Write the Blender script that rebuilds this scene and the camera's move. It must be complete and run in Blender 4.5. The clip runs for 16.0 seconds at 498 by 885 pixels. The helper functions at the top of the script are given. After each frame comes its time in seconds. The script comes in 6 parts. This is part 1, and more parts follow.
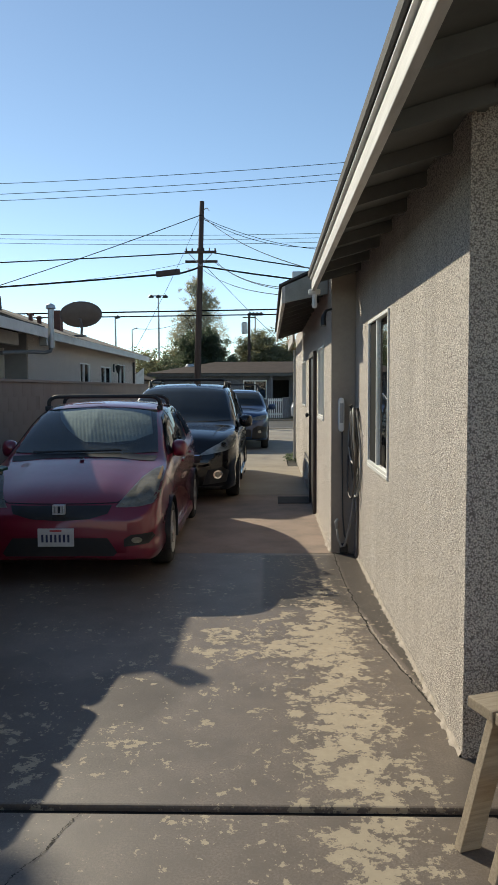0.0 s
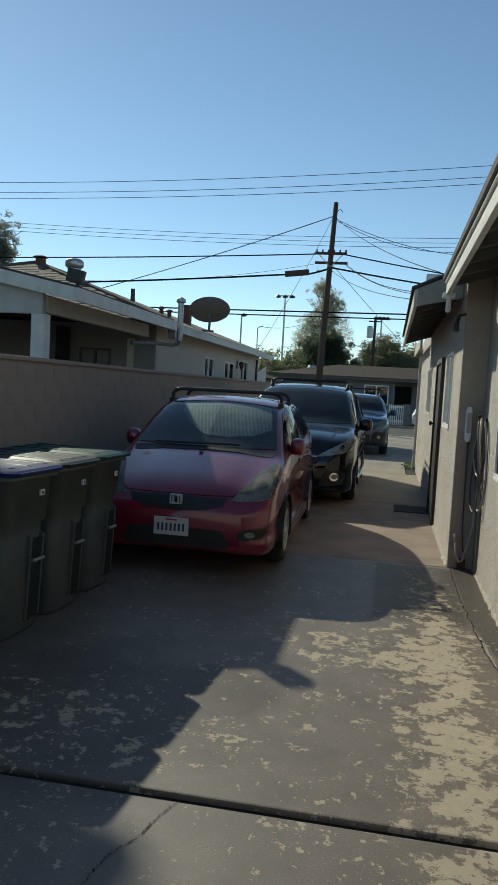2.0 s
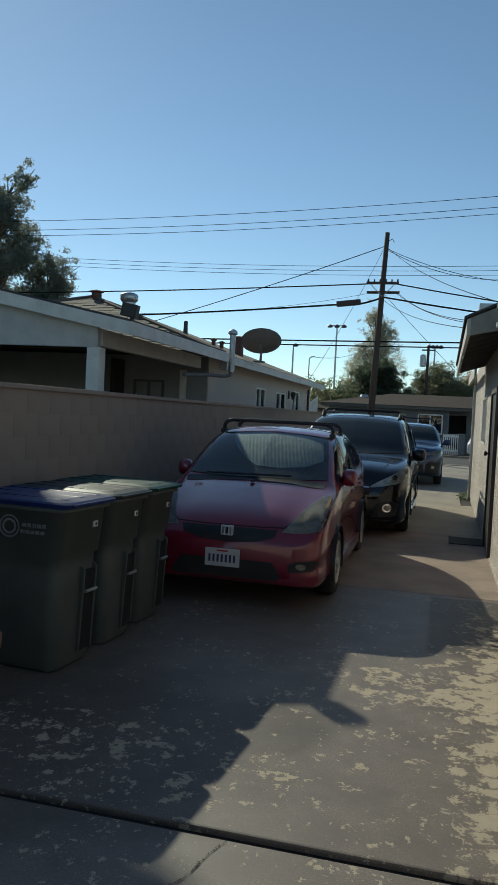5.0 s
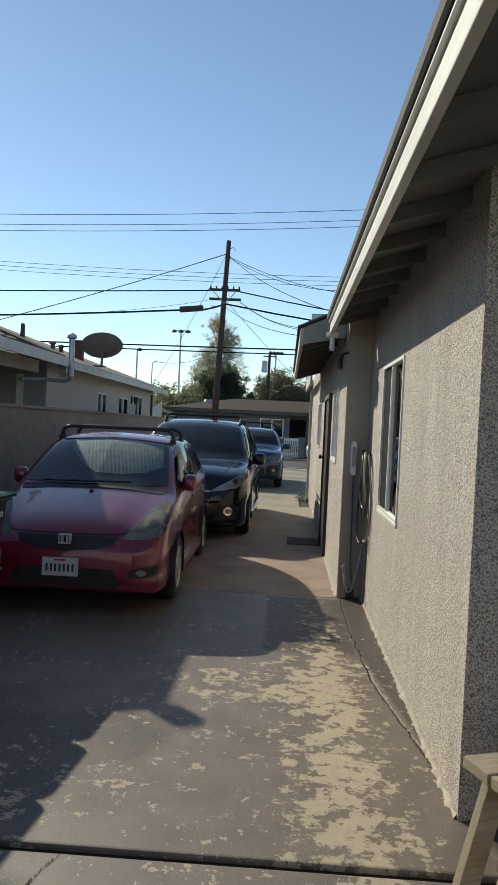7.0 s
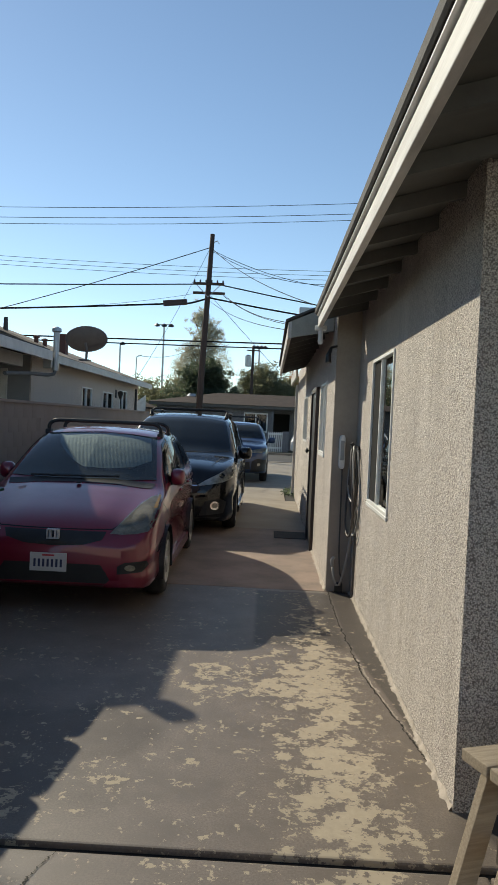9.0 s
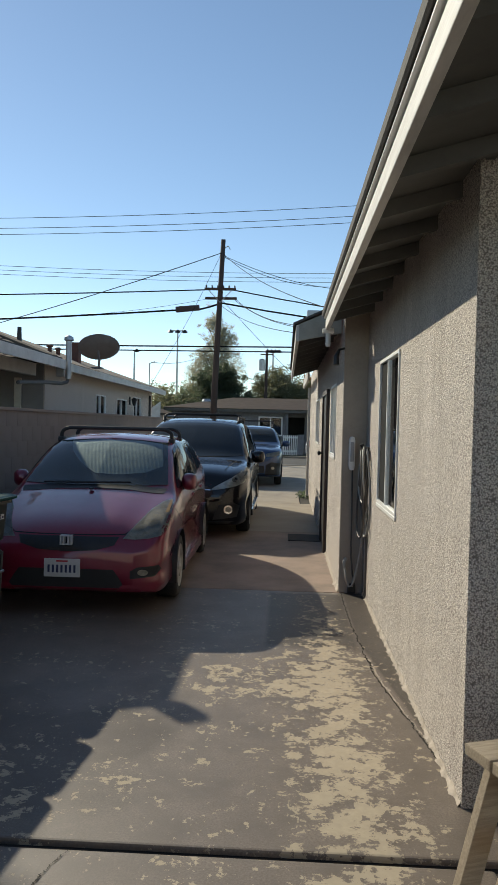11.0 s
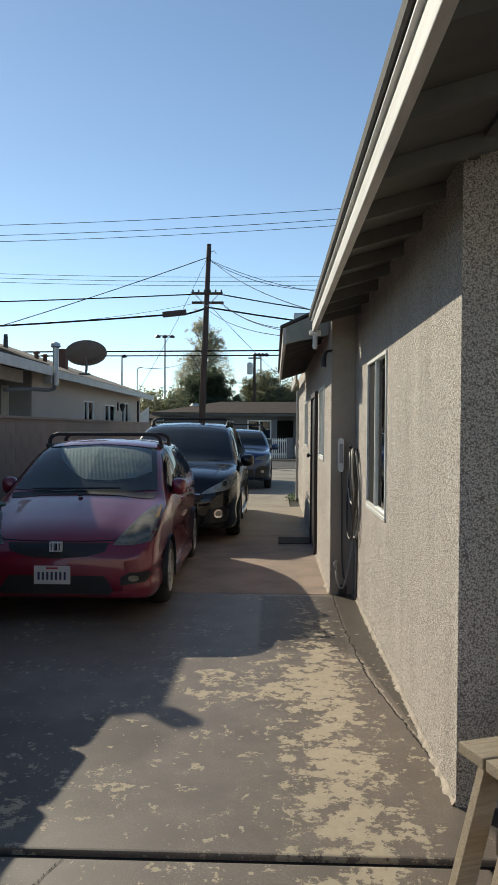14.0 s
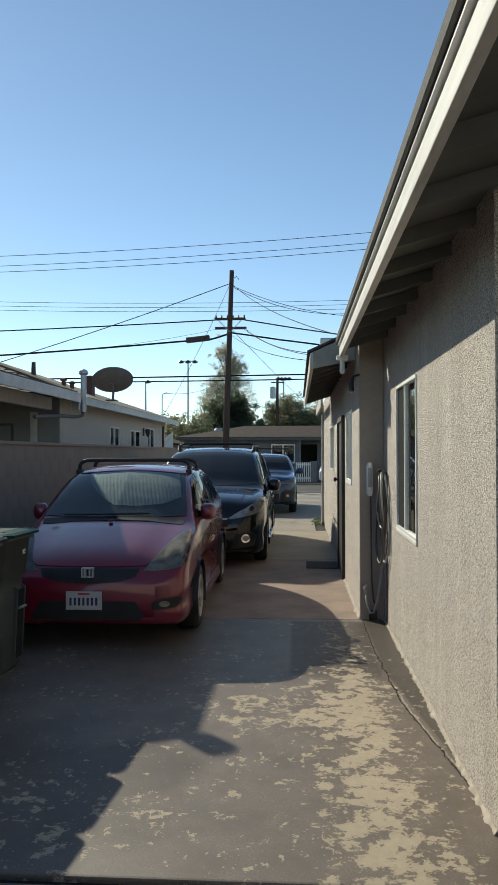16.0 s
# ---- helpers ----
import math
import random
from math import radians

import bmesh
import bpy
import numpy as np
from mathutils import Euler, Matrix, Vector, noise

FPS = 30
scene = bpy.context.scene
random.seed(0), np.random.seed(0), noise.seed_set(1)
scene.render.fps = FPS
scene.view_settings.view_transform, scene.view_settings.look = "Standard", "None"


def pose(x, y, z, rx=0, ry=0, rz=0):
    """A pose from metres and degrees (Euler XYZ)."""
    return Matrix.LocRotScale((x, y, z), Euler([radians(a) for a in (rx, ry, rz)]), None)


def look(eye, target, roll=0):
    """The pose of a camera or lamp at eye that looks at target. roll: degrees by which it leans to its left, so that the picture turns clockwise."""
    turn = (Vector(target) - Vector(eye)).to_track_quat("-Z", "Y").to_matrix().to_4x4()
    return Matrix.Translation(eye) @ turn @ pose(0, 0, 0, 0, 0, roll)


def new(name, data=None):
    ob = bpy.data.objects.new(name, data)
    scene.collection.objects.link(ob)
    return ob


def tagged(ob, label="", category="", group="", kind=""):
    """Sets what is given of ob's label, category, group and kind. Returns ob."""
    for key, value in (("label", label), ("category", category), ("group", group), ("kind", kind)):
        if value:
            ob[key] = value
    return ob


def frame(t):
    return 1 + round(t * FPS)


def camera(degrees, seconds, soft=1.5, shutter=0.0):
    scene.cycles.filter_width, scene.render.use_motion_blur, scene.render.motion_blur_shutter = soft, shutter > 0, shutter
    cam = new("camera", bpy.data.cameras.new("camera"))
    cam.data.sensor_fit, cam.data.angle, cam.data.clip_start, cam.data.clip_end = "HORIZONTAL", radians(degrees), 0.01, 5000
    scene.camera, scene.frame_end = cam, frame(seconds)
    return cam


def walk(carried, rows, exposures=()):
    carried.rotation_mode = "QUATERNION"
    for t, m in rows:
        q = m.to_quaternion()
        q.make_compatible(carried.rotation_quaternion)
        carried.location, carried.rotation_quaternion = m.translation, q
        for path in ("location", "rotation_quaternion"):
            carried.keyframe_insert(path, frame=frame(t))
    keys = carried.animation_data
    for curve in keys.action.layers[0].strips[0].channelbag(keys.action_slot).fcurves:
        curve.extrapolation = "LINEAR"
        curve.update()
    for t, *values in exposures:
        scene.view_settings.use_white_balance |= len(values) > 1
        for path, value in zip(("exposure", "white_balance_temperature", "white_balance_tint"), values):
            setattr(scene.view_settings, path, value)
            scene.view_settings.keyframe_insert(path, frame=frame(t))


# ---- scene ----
cam = camera(36.3, 16.0, 0.9)
PATH = [
    (0, (-0.007, 0.69, 1.712), (-0.061, 2.684, 1.571), -0.3),
    (0.5, (-0.091, 0.764, 1.675), (-0.23, 2.752, 1.509), 1.7),
    (1, (-0.134, 0.766, 1.679), (-0.415, 2.737, 1.494), 3.3),
    (1.5, (-0.065, 0.751, 1.686), (-0.382, 2.719, 1.524), 3.2),
    (2, (-0.043, 0.758, 1.689), (-0.4, 2.72, 1.544), 3.2),
    (2.5, (-0.068, 0.753, 1.694), (-0.466, 2.709, 1.568), 3.3),
    (3, (-0.077, 0.755, 1.682), (-0.566, 2.692, 1.568), 3.0),
    (3.5, (-0.072, 0.758, 1.685), (-0.592, 2.686, 1.582), 2.8),
    (4, (-0.06, 0.729, 1.69), (-0.601, 2.653, 1.604), 2.9),
    (4.2, (-0.056, 0.765, 1.691), (-0.608, 2.686, 1.608), 2.8),
    (6.3, (0.012, 0.695, 1.731), (-0.34, 2.663, 1.676), 2.8),
    (6.5, (0.018, 0.686, 1.725), (-0.312, 2.658, 1.672), 2.7),
    (7, (0.033, 0.707, 1.721), (-0.064, 2.704, 1.678), 2.7),
    (7.5, (0.02, 0.708, 1.714), (-0.031, 2.707, 1.673), 2.7),
    (8, (0.0, 0.723, 1.715), (-0.051, 2.721, 1.666), 2.8),
    (8.5, (-0.018, 0.722, 1.712), (-0.061, 2.721, 1.66), 2.8),
    (9, (-0.022, 0.728, 1.714), (-0.074, 2.727, 1.658), 2.6),
    (9.5, (-0.016, 0.712, 1.715), (-0.077, 2.71, 1.658), 2.3),
    (10, (-0.004, 0.69, 1.717), (-0.076, 2.688, 1.66), 1.9),
    (12.5, (0.099, 0.677, 1.698), (-0.033, 2.673, 1.67), 1.5),
    (13, (0.079, 0.673, 1.708), (-0.077, 2.667, 1.678), 1.5),
    (13.5, (0.064, 0.664, 1.711), (-0.128, 2.654, 1.678), 0.8),
    (14, (0.047, 0.683, 1.706), (-0.02, 2.682, 1.67), 0.4),
    (14.5, (0.016, 0.672, 1.706), (-0.011, 2.672, 1.669), 0.1),
    (15, (-0.008, 0.674, 1.708), (-0.053, 2.673, 1.677), 0.1),
    (15.5, (-0.017, 0.658, 1.714), (-0.117, 2.655, 1.706), 0.1),
    (16, (-0.009, 0.647, 1.715), (-0.136, 2.642, 1.742), -0.1),
]
walk(cam, [(t, look(eye, target, roll)) for t, eye, target, roll in PATH],
     [(0.0, 0.15, 7090, 4), (0.5, 0.2, 7140, 7), (1.0, -0.1, 6820, -2), (2.0, -0.2, 6720, -4), (3.0, -0.28, 6670, -5), (4.2, -0.32, 6670, -5), (6.3, -0.32, 6720, -4), (6.6, -0.28, 6770, -3),
      (7.0, 0.09, 7040, 2), (10.0, 0.09, 7090, 4), (12.5, 0.09, 6990, 2), (13.5, 0.02, 6840, 0), (14.2, 0.14, 7140, 5), (16.0, 0.12, 6940, 1)])


# ---- world, sun ----
SUN_EL, SUN_AZ = 28.7, 38.0
world = bpy.data.worlds.new("sky")
scene.world = world
world.use_nodes = True
wn = world.node_tree.nodes
sky = wn.new("ShaderNodeTexSky")
sky.sky_type, sky.sun_disc = "NISHITA", False
sky.sun_elevation, sky.sun_rotation = radians(SUN_EL), radians(-SUN_AZ)
sky.altitude, sky.air_density, sky.dust_density, sky.ozone_density = 1200, 0.9, 0.1, 2.2
wn["Background"].inputs[1].default_value = 0.143
world.node_tree.links.new(sky.outputs[0], wn["Background"].inputs[0])
sun_data = bpy.data.lights.new("sun", "SUN")
sun_data.energy, sun_data.angle, sun_data.color = 4.35, radians(0.55), (1.0, 0.93, 0.82)
sun = new("sun", sun_data)
SUN_DIR = Vector((-math.sin(radians(SUN_AZ)) * math.cos(radians(SUN_EL)), math.cos(radians(SUN_AZ)) * math.cos(radians(SUN_EL)), math.sin(radians(SUN_EL))))
sun.matrix_basis = look(SUN_DIR * 60, (0, 0, 0))


# ---- materials ----
def nodes_of(m):
    m.use_nodes = True
    return m.node_tree.nodes, m.node_tree.links, m.node_tree.nodes["Principled BSDF"]


def mixrgb(n, l, fac, a, b, mode="MIX"):
    x = n.new("ShaderNodeMix")
    x.data_type, x.blend_type = "RGBA", mode
    for i, v in ((0, fac), (6, a), (7, b)):
        if isinstance(v, (int, float, tuple)):
            x.inputs[i].default_value = (*v, 1) if isinstance(v, tuple) else v
        else:
            l.new(v, x.inputs[i])
    return x.outputs[2]


def noise_tex(n, l, scale, detail=4, rough=0.55, stretch=None, voronoi=False):
    tc = n.new("ShaderNodeTexCoord")
    out = tc.outputs["Object"]
    if stretch:
        mp = n.new("ShaderNodeMapping")
        mp.inputs["Scale"].default_value = stretch
        l.new(out, mp.inputs[0])
        out = mp.outputs[0]
    t = n.new("ShaderNodeTexVoronoi" if voronoi else "ShaderNodeTexNoise")
    t.inputs["Scale"].default_value = scale
    if not voronoi:
        t.inputs["Detail"].default_value, t.inputs["Roughness"].default_value = detail, rough
    l.new(out, t.inputs["Vector"])
    return t.outputs[0]


def ramp(n, l, src, lo, hi):
    r = n.new("ShaderNodeMapRange")
    r.inputs[1].default_value, r.inputs[2].default_value = lo, hi
    l.new(src, r.inputs[0])
    return r.outputs[0]


def mat(name, col, col2=None, rough=0.6, metal=0.0, scale=6.0, fine=60.0, bump=0.15, dist=0.004, stretch=None, coat=0.0, spec=0.5, vary=0.0):
    """A surface with blotches, grain and relief."""
    m = bpy.data.materials.new(name)
    n, l, p = nodes_of(m)
    col2 = col2 or tuple(c * 0.75 for c in col)
    big = ramp(n, l, noise_tex(n, l, scale, 5, 0.6, stretch), 0.35, 0.68)
    small = noise_tex(n, l, fine, 3, 0.6, stretch)
    c = mixrgb(n, l, big, col, col2)
    c = mixrgb(n, l, ramp(n, l, small, 0.3, 0.7), c, tuple(min(1, v * 1.12) for v in col), "MIX")
    f = mixrgb(n, l, 0.35, mixrgb(n, l, big, col, col2), c)
    if vary:
        oi = n.new("ShaderNodeObjectInfo")
        f = mixrgb(n, l, ramp(n, l, oi.outputs["Random"], 0, 1 / vary), f, col2, "MIX")
    l.new(f, p.inputs["Base Color"])
    p.inputs["Metallic"].default_value = metal
    p.inputs["Coat Weight"].default_value = coat
    p.inputs["Coat Roughness"].default_value = 0.04
    p.inputs["Specular IOR Level"].default_value = spec
    r = n.new("ShaderNodeMapRange")
    r.inputs[3].default_value, r.inputs[4].default_value = rough * 0.88, min(1, rough * 1.12)
    l.new(small, r.inputs[0])
    l.new(r.outputs[0], p.inputs["Roughness"])
    if bump:
        b = n.new("ShaderNodeBump")
        b.inputs["Strength"].default_value, b.inputs["Distance"].default_value = bump, dist
        l.new(small, b.inputs["Height"])
        l.new(b.outputs[0], p.inputs["Normal"])
    return m


def stucco(name, col, col2, size=75.0, dist=0.012):
    """Rough dash-coat plaster: pebbly relief, pit shade painted in, streaks that run down."""
    m = bpy.data.materials.new(name)
    n, l, p = nodes_of(m)
    grain = noise_tex(n, l, size * 1.1, 5, 0.7)
    pebble = noise_tex(n, l, size, voronoi=True)
    streak = ramp(n, l, noise_tex(n, l, 4.0, 5, 0.6, (1, 1, 0.10)), 0.38, 0.66)
    cloud = ramp(n, l, noise_tex(n, l, 1.1, 4, 0.6), 0.35, 0.7)
    c = mixrgb(n, l, streak, col, col2)
    c = mixrgb(n, l, cloud, c, tuple(v * 0.88 for v in col))
    h = n.new("ShaderNodeMath")
    h.operation = "MULTIPLY_ADD"
    l.new(pebble, h.inputs[0])
    h.inputs[1].default_value = -0.6
    l.new(grain, h.inputs[2])
    # colour darkens between pebbles, standing in for shade in the crevices
    c = mixrgb(n, l, ramp(n, l, h.outputs[0], 0.0, 0.34), (col2[0] * 0.42, col2[1] * 0.39, col2[2] * 0.375), c)
    l.new(c, p.inputs["Base Color"])
    p.inputs["Roughness"].default_value = 0.75
    p.inputs["Specular IOR Level"].default_value = 0.4
    b = n.new("ShaderNodeBump")
    b.inputs["Strength"].default_value, b.inputs["Distance"].default_value = 0.9, dist
    l.new(h.outputs[0], b.inputs["Height"])
    l.new(b.outputs[0], p.inputs["Normal"])
    return m


def peeling(name, paint, paint2, bare, strip):
    """Painted concrete whose coat has flaked off, mostly along a worn strip and in a few worn places."""
    m = bpy.data.materials.new(name)
    n, l, p = nodes_of(m)
    tc = n.new("ShaderNodeTexCoord")
    sep = n.new("ShaderNodeSeparateXYZ")
    l.new(tc.outputs["Object"], sep.inputs[0])

    def calc(op, a, b, c=None):
        x = n.new("ShaderNodeMath")
        x.operation = op
        for i, v in enumerate((a, b, c)):
            if v is None:
                continue
            if isinstance(v, (int, float)):
                x.inputs[i].default_value = v
            else:
                l.new(v, x.inputs[i])
        return x.outputs[0]

    def span(src, lo, hi, at_lo, at_hi):
        r = n.new("ShaderNodeMapRange")
        for i, v in enumerate((lo, hi, at_lo, at_hi)):
            r.inputs[i + 1].default_value = v
        l.new(src, r.inputs[0])
        return r.outputs[0]

    def worn(x, y, r0, r1, amount):
        d = n.new("ShaderNodeVectorMath")
        d.operation = "DISTANCE"
        l.new(tc.outputs["Object"], d.inputs[0])
        d.inputs[1].default_value = (x, y, 0.0)
        return span(d.outputs["Value"], r0, r1, amount, 0.0)

    flakes = noise_tex(n, l, 6.8, 12, 0.74, (1.0, 1.0, 1))
    drift = noise_tex(n, l, 1.7, 2, 0.5)
    fine = noise_tex(n, l, 24.0, 6, 0.7, (1.0, 1.0, 1))
    blot = noise_tex(n, l, 0.9, 4, 0.6)
    off = calc("ABSOLUTE", calc("MULTIPLY_ADD", drift, 0.5, calc("SUBTRACT", sep.outputs[0], strip + 0.25)), 0.0)
    wear = span(off, 0.0, 0.46, 0.072, -0.13)
    ends = span(sep.outputs[1], 6.4, 9.0, 0.0, -0.16)
    coat = calc("MULTIPLY_ADD", fine, 0.32, calc("ADD", calc("ADD", flakes, wear), ends))
    for place in ((-1.25, 4.15, 0.2, 1.0, 0.095), (-0.30, 5.75, 0.1, 0.8, 0.15), (-2.05, 4.35, 0.1, 0.8, 0.08), (-0.25, 4.35, 0.1, 0.7, 0.05)):
        coat = calc("ADD", coat, worn(*place))
    # chips come in swarms, with finer specks among them
    swarm = span(noise_tex(n, l, 1.9, 3, 0.6), 0.36, 0.64, -0.075, 0.035)
    chips = calc("ADD", noise_tex(n, l, 15.0, 6, 0.66, (1.1, 0.9, 1)), swarm)
    specks = calc("ADD", noise_tex(n, l, 42.0, 4, 0.6), swarm)
    gone = calc("MAXIMUM", calc("MAXIMUM", ramp(n, l, coat, 0.682, 0.688), ramp(n, l, chips, 0.608, 0.614)), ramp(n, l, specks, 0.672, 0.680))
    c_paint = mixrgb(n, l, ramp(n, l, blot, 0.35, 0.65), paint, paint2)
    c_paint = mixrgb(n, l, ramp(n, l, fine, 0.25, 0.8), c_paint, tuple(v * 1.2 for v in paint))
    c_bare = mixrgb(n, l, ramp(n, l, fine, 0.3, 0.75), bare, tuple(v * 0.74 for v in bare))
    # grime: broad clouds and fine grit; also broad darker areas by the bins
    grit = ramp(n, l, noise_tex(n, l, 95.0, 3, 0.7), 0.38, 0.62)
    cloud = ramp(n, l, noise_tex(n, l, 3.2, 6, 0.65), 0.36, 0.66)
    c_paint = mixrgb(n, l, grit, tuple(v * 0.74 for v in paint), c_paint)
    c_paint = mixrgb(n, l, cloud, c_paint, tuple(v * 0.70 for v in paint))
    c_bare = mixrgb(n, l, cloud, c_bare, tuple(v * 0.82 for v in bare))
    ragged = calc("MULTIPLY_ADD", noise_tex(n, l, 2.4, 6, 0.6), 0.9, -0.45)
    dark_area = calc("MAXIMUM", worn(-1.75, 4.3, 0.3, 1.5, 1.0), worn(-0.95, 4.75, 0.2, 0.6, 0.9))
    dark_area = ramp(n, l, calc("ADD", dark_area, ragged), 0.25, 0.6)
    # darker rectangle near the wall, y about 6.5 to 8.4
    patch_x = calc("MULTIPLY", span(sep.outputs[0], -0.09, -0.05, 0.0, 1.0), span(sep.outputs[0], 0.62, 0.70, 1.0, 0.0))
    dark_rect = calc("MULTIPLY", patch_x, calc("MULTIPLY", span(sep.outputs[1], 6.45, 6.6, 0.0, 1.0), span(sep.outputs[1], 8.40, 8.44, 1.0, 0.0)))
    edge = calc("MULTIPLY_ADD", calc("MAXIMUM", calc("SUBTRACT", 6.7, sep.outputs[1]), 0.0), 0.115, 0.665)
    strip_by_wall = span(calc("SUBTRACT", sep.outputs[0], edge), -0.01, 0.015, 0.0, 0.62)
    dark_mix = calc("MAXIMUM", calc("MULTIPLY", dark_area, 0.42), calc("MULTIPLY", dark_rect, 0.6))
    dark_mix = calc("MAXIMUM", dark_mix, strip_by_wall)
    c_paint = mixrgb(n, l, dark_mix, c_paint, (0.062, 0.056, 0.052))
    l.new(mixrgb(n, l, gone, c_paint, c_bare), p.inputs["Base Color"])
    l.new(span(gone, 0.0, 1.0, 0.5, 0.85), p.inputs["Roughness"])
    l.new(span(dark_mix, 0.0, 0.8, 0.45, 0.12), p.inputs["Specular IOR Level"])
    b = n.new("ShaderNodeBump")
    b.inputs["Strength"].default_value, b.inputs["Distance"].default_value = 0.3, 0.003
    l.new(calc("MULTIPLY_ADD", gone, -0.6, noise_tex(n, l, 260, 3, 0.6)), b.inputs["Height"])
    l.new(b.outputs[0], p.inputs["Normal"])
    return m


def glass(name, tint=(0.75, 0.8, 0.82), gloss=1.0):
    m = bpy.data.materials.new(name)
    n, l, p = nodes_of(m)
    n.remove(p)
    tr, gl, fr, mx = (n.new("ShaderNode" + k) for k in ("BsdfTransparent", "BsdfGlossy", "Fresnel", "MixShader"))
    tr.inputs[0].default_value = (*tint, 1)
    gl.inputs["Roughness"].default_value = 0.015
    gl.inputs["Color"].default_value = (gloss, gloss, gloss, 1)
    fr.inputs[0].default_value = 1.55
    l.new(fr.outputs[0], mx.inputs[0])
    l.new(tr.outputs[0], mx.inputs[1])
    l.new(gl.outputs[0], mx.inputs[2])
    l.new(mx.outputs[0], n["Material Output"].inputs[0])
    return m


def dusty_glass(name, tint):
    """Tinted glass under a film of dust with washed streaks."""
    m = glass(name, tint)
    n, l = m.node_tree.nodes, m.node_tree.links
    out = n["Material Output"]
    base = out.inputs[0].links[0].from_socket
    film = n.new("ShaderNodeBsdfDiffuse")
    film.inputs[0].default_value = (0.62, 0.62, 0.56, 1)
    amount = n.new("ShaderNodeMapRange")
    amount.inputs[1].default_value, amount.inputs[2].default_value = 0.38, 0.72
    amount.inputs[3].default_value, amount.inputs[4].default_value = 0.01, 0.08
    l.new(noise_tex(n, l, 7.0, 4, 0.6, (7.0, 1.2, 1.2)), amount.inputs[0])
    mx = n.new("ShaderNodeMixShader")
    l.new(amount.outputs[0], mx.inputs[0])
    l.new(base, mx.inputs[1])
    l.new(film.outputs[0], mx.inputs[2])
    l.new(mx.outputs[0], out.inputs[0])
    return m


PAINTED = peeling("painted_concrete", (0.205, 0.166, 0.135), (0.25, 0.202, 0.164), (0.50, 0.418, 0.305), 0.40)
CONCRETE = mat("plain_concrete", (0.34, 0.29, 0.225), (0.25, 0.21, 0.165), 0.85, scale=1.4, fine=70, bump=0.3)
PINKISH = mat("pinkish_concrete", (0.34, 0.245, 0.19), (0.18, 0.142, 0.115), 0.8, scale=1.9, fine=34, bump=0.3)
ASPHALT = mat("asphalt", (0.055, 0.054, 0.054), (0.035, 0.035, 0.036), 0.9, scale=0.6, fine=90, bump=0.5)
SOIL = mat("dry_ground", (0.12, 0.11, 0.06), (0.08, 0.09, 0.035), 0.95, scale=0.4, fine=12, bump=0.4)
JOINT = mat("dark_joint_filler", (0.02, 0.018, 0.015), (0.035, 0.028, 0.02), 0.9, fine=40)
STUCCO = stucco("greige_stucco", (0.93, 0.845, 0.765), (0.66, 0.595, 0.535), 125.0, 0.013)
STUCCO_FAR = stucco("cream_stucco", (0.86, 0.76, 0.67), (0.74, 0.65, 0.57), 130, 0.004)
FLARE = mat("pale_mortar", (0.50, 0.43, 0.36), (0.28, 0.24, 0.20), 0.9, scale=14, fine=50, bump=0.6, dist=0.01)
WHITE_WOOD = mat("weathered_white_paint", (0.74, 0.71, 0.66), (0.58, 0.55, 0.5), 0.6, scale=5, fine=45, bump=0.2)
FASCIA_WHITE = mat("chalky_white_fascia_paint", (0.74, 0.725, 0.70), (0.52, 0.51, 0.49), 0.75, scale=6, fine=55, bump=0.3, stretch=(1, 0.25, 2.5))
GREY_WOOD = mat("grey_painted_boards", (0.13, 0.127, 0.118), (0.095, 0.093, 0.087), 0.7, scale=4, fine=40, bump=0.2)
CREAM_WOOD = mat("cream_painted_trim", (0.55, 0.53, 0.5), (0.43, 0.41, 0.38), 0.65, scale=4, fine=40, bump=0.15)
SHINGLE = mat("brown_shingle", (0.17, 0.135, 0.105), (0.105, 0.085, 0.07), 0.95, scale=3, fine=40, bump=0.5, vary=0.5)
ROLL_ROOF = mat("dark_roofing", (0.075, 0.07, 0.068), (0.05, 0.047, 0.046), 0.9, scale=4, fine=70, bump=0.5)
BLOCK = mat("tan_block", (0.38, 0.285, 0.225), (0.31, 0.23, 0.18), 0.9, scale=1.2, fine=60, bump=0.4, vary=0.25)
MORTAR = mat("block_mortar", (0.34, 0.255, 0.2), (0.29, 0.215, 0.17), 0.95, scale=5, fine=60)
VINYL = mat("white_vinyl", (0.86, 0.85, 0.82), (0.76, 0.75, 0.72), 0.4, scale=5, fine=30, bump=0.03)
GALV = mat("galvanised_steel", (0.5, 0.5, 0.5), (0.38, 0.38, 0.38), 0.4, 0.9, scale=6, fine=30, bump=0.05)
BLACK_METAL = mat("black_metal", (0.02, 0.02, 0.022), (0.035, 0.033, 0.03), 0.45, scale=6, fine=30, bump=0.05)
POLE_WOOD = mat("creosoted_pole", (0.085, 0.055, 0.045), (0.05, 0.035, 0.03), 0.9, scale=3, fine=30, stretch=(4, 4, 0.3), bump=0.4)
OLD_WOOD = mat("weathered_pine", (0.42, 0.34, 0.245), (0.27, 0.215, 0.155), 0.8, scale=7, fine=28, stretch=(1.2, 14, 14), bump=0.5, dist=0.006)
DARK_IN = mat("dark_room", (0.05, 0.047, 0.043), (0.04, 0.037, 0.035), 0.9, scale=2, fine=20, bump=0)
BLIND = mat("grey_blind", (0.3, 0.3, 0.29), (0.24, 0.24, 0.235), 0.7, scale=4, fine=30, bump=0.05)
WIRE = mat("black_cable", (0.012, 0.012, 0.013), (0.016, 0.016, 0.016), 0.9, fine=20, bump=0, spec=0.1)
PANE = glass("window_glass")
TERRACOTTA = mat("terracotta", (0.34, 0.135, 0.075), (0.25, 0.11, 0.07), 0.85, scale=8, fine=50, bump=0.2)
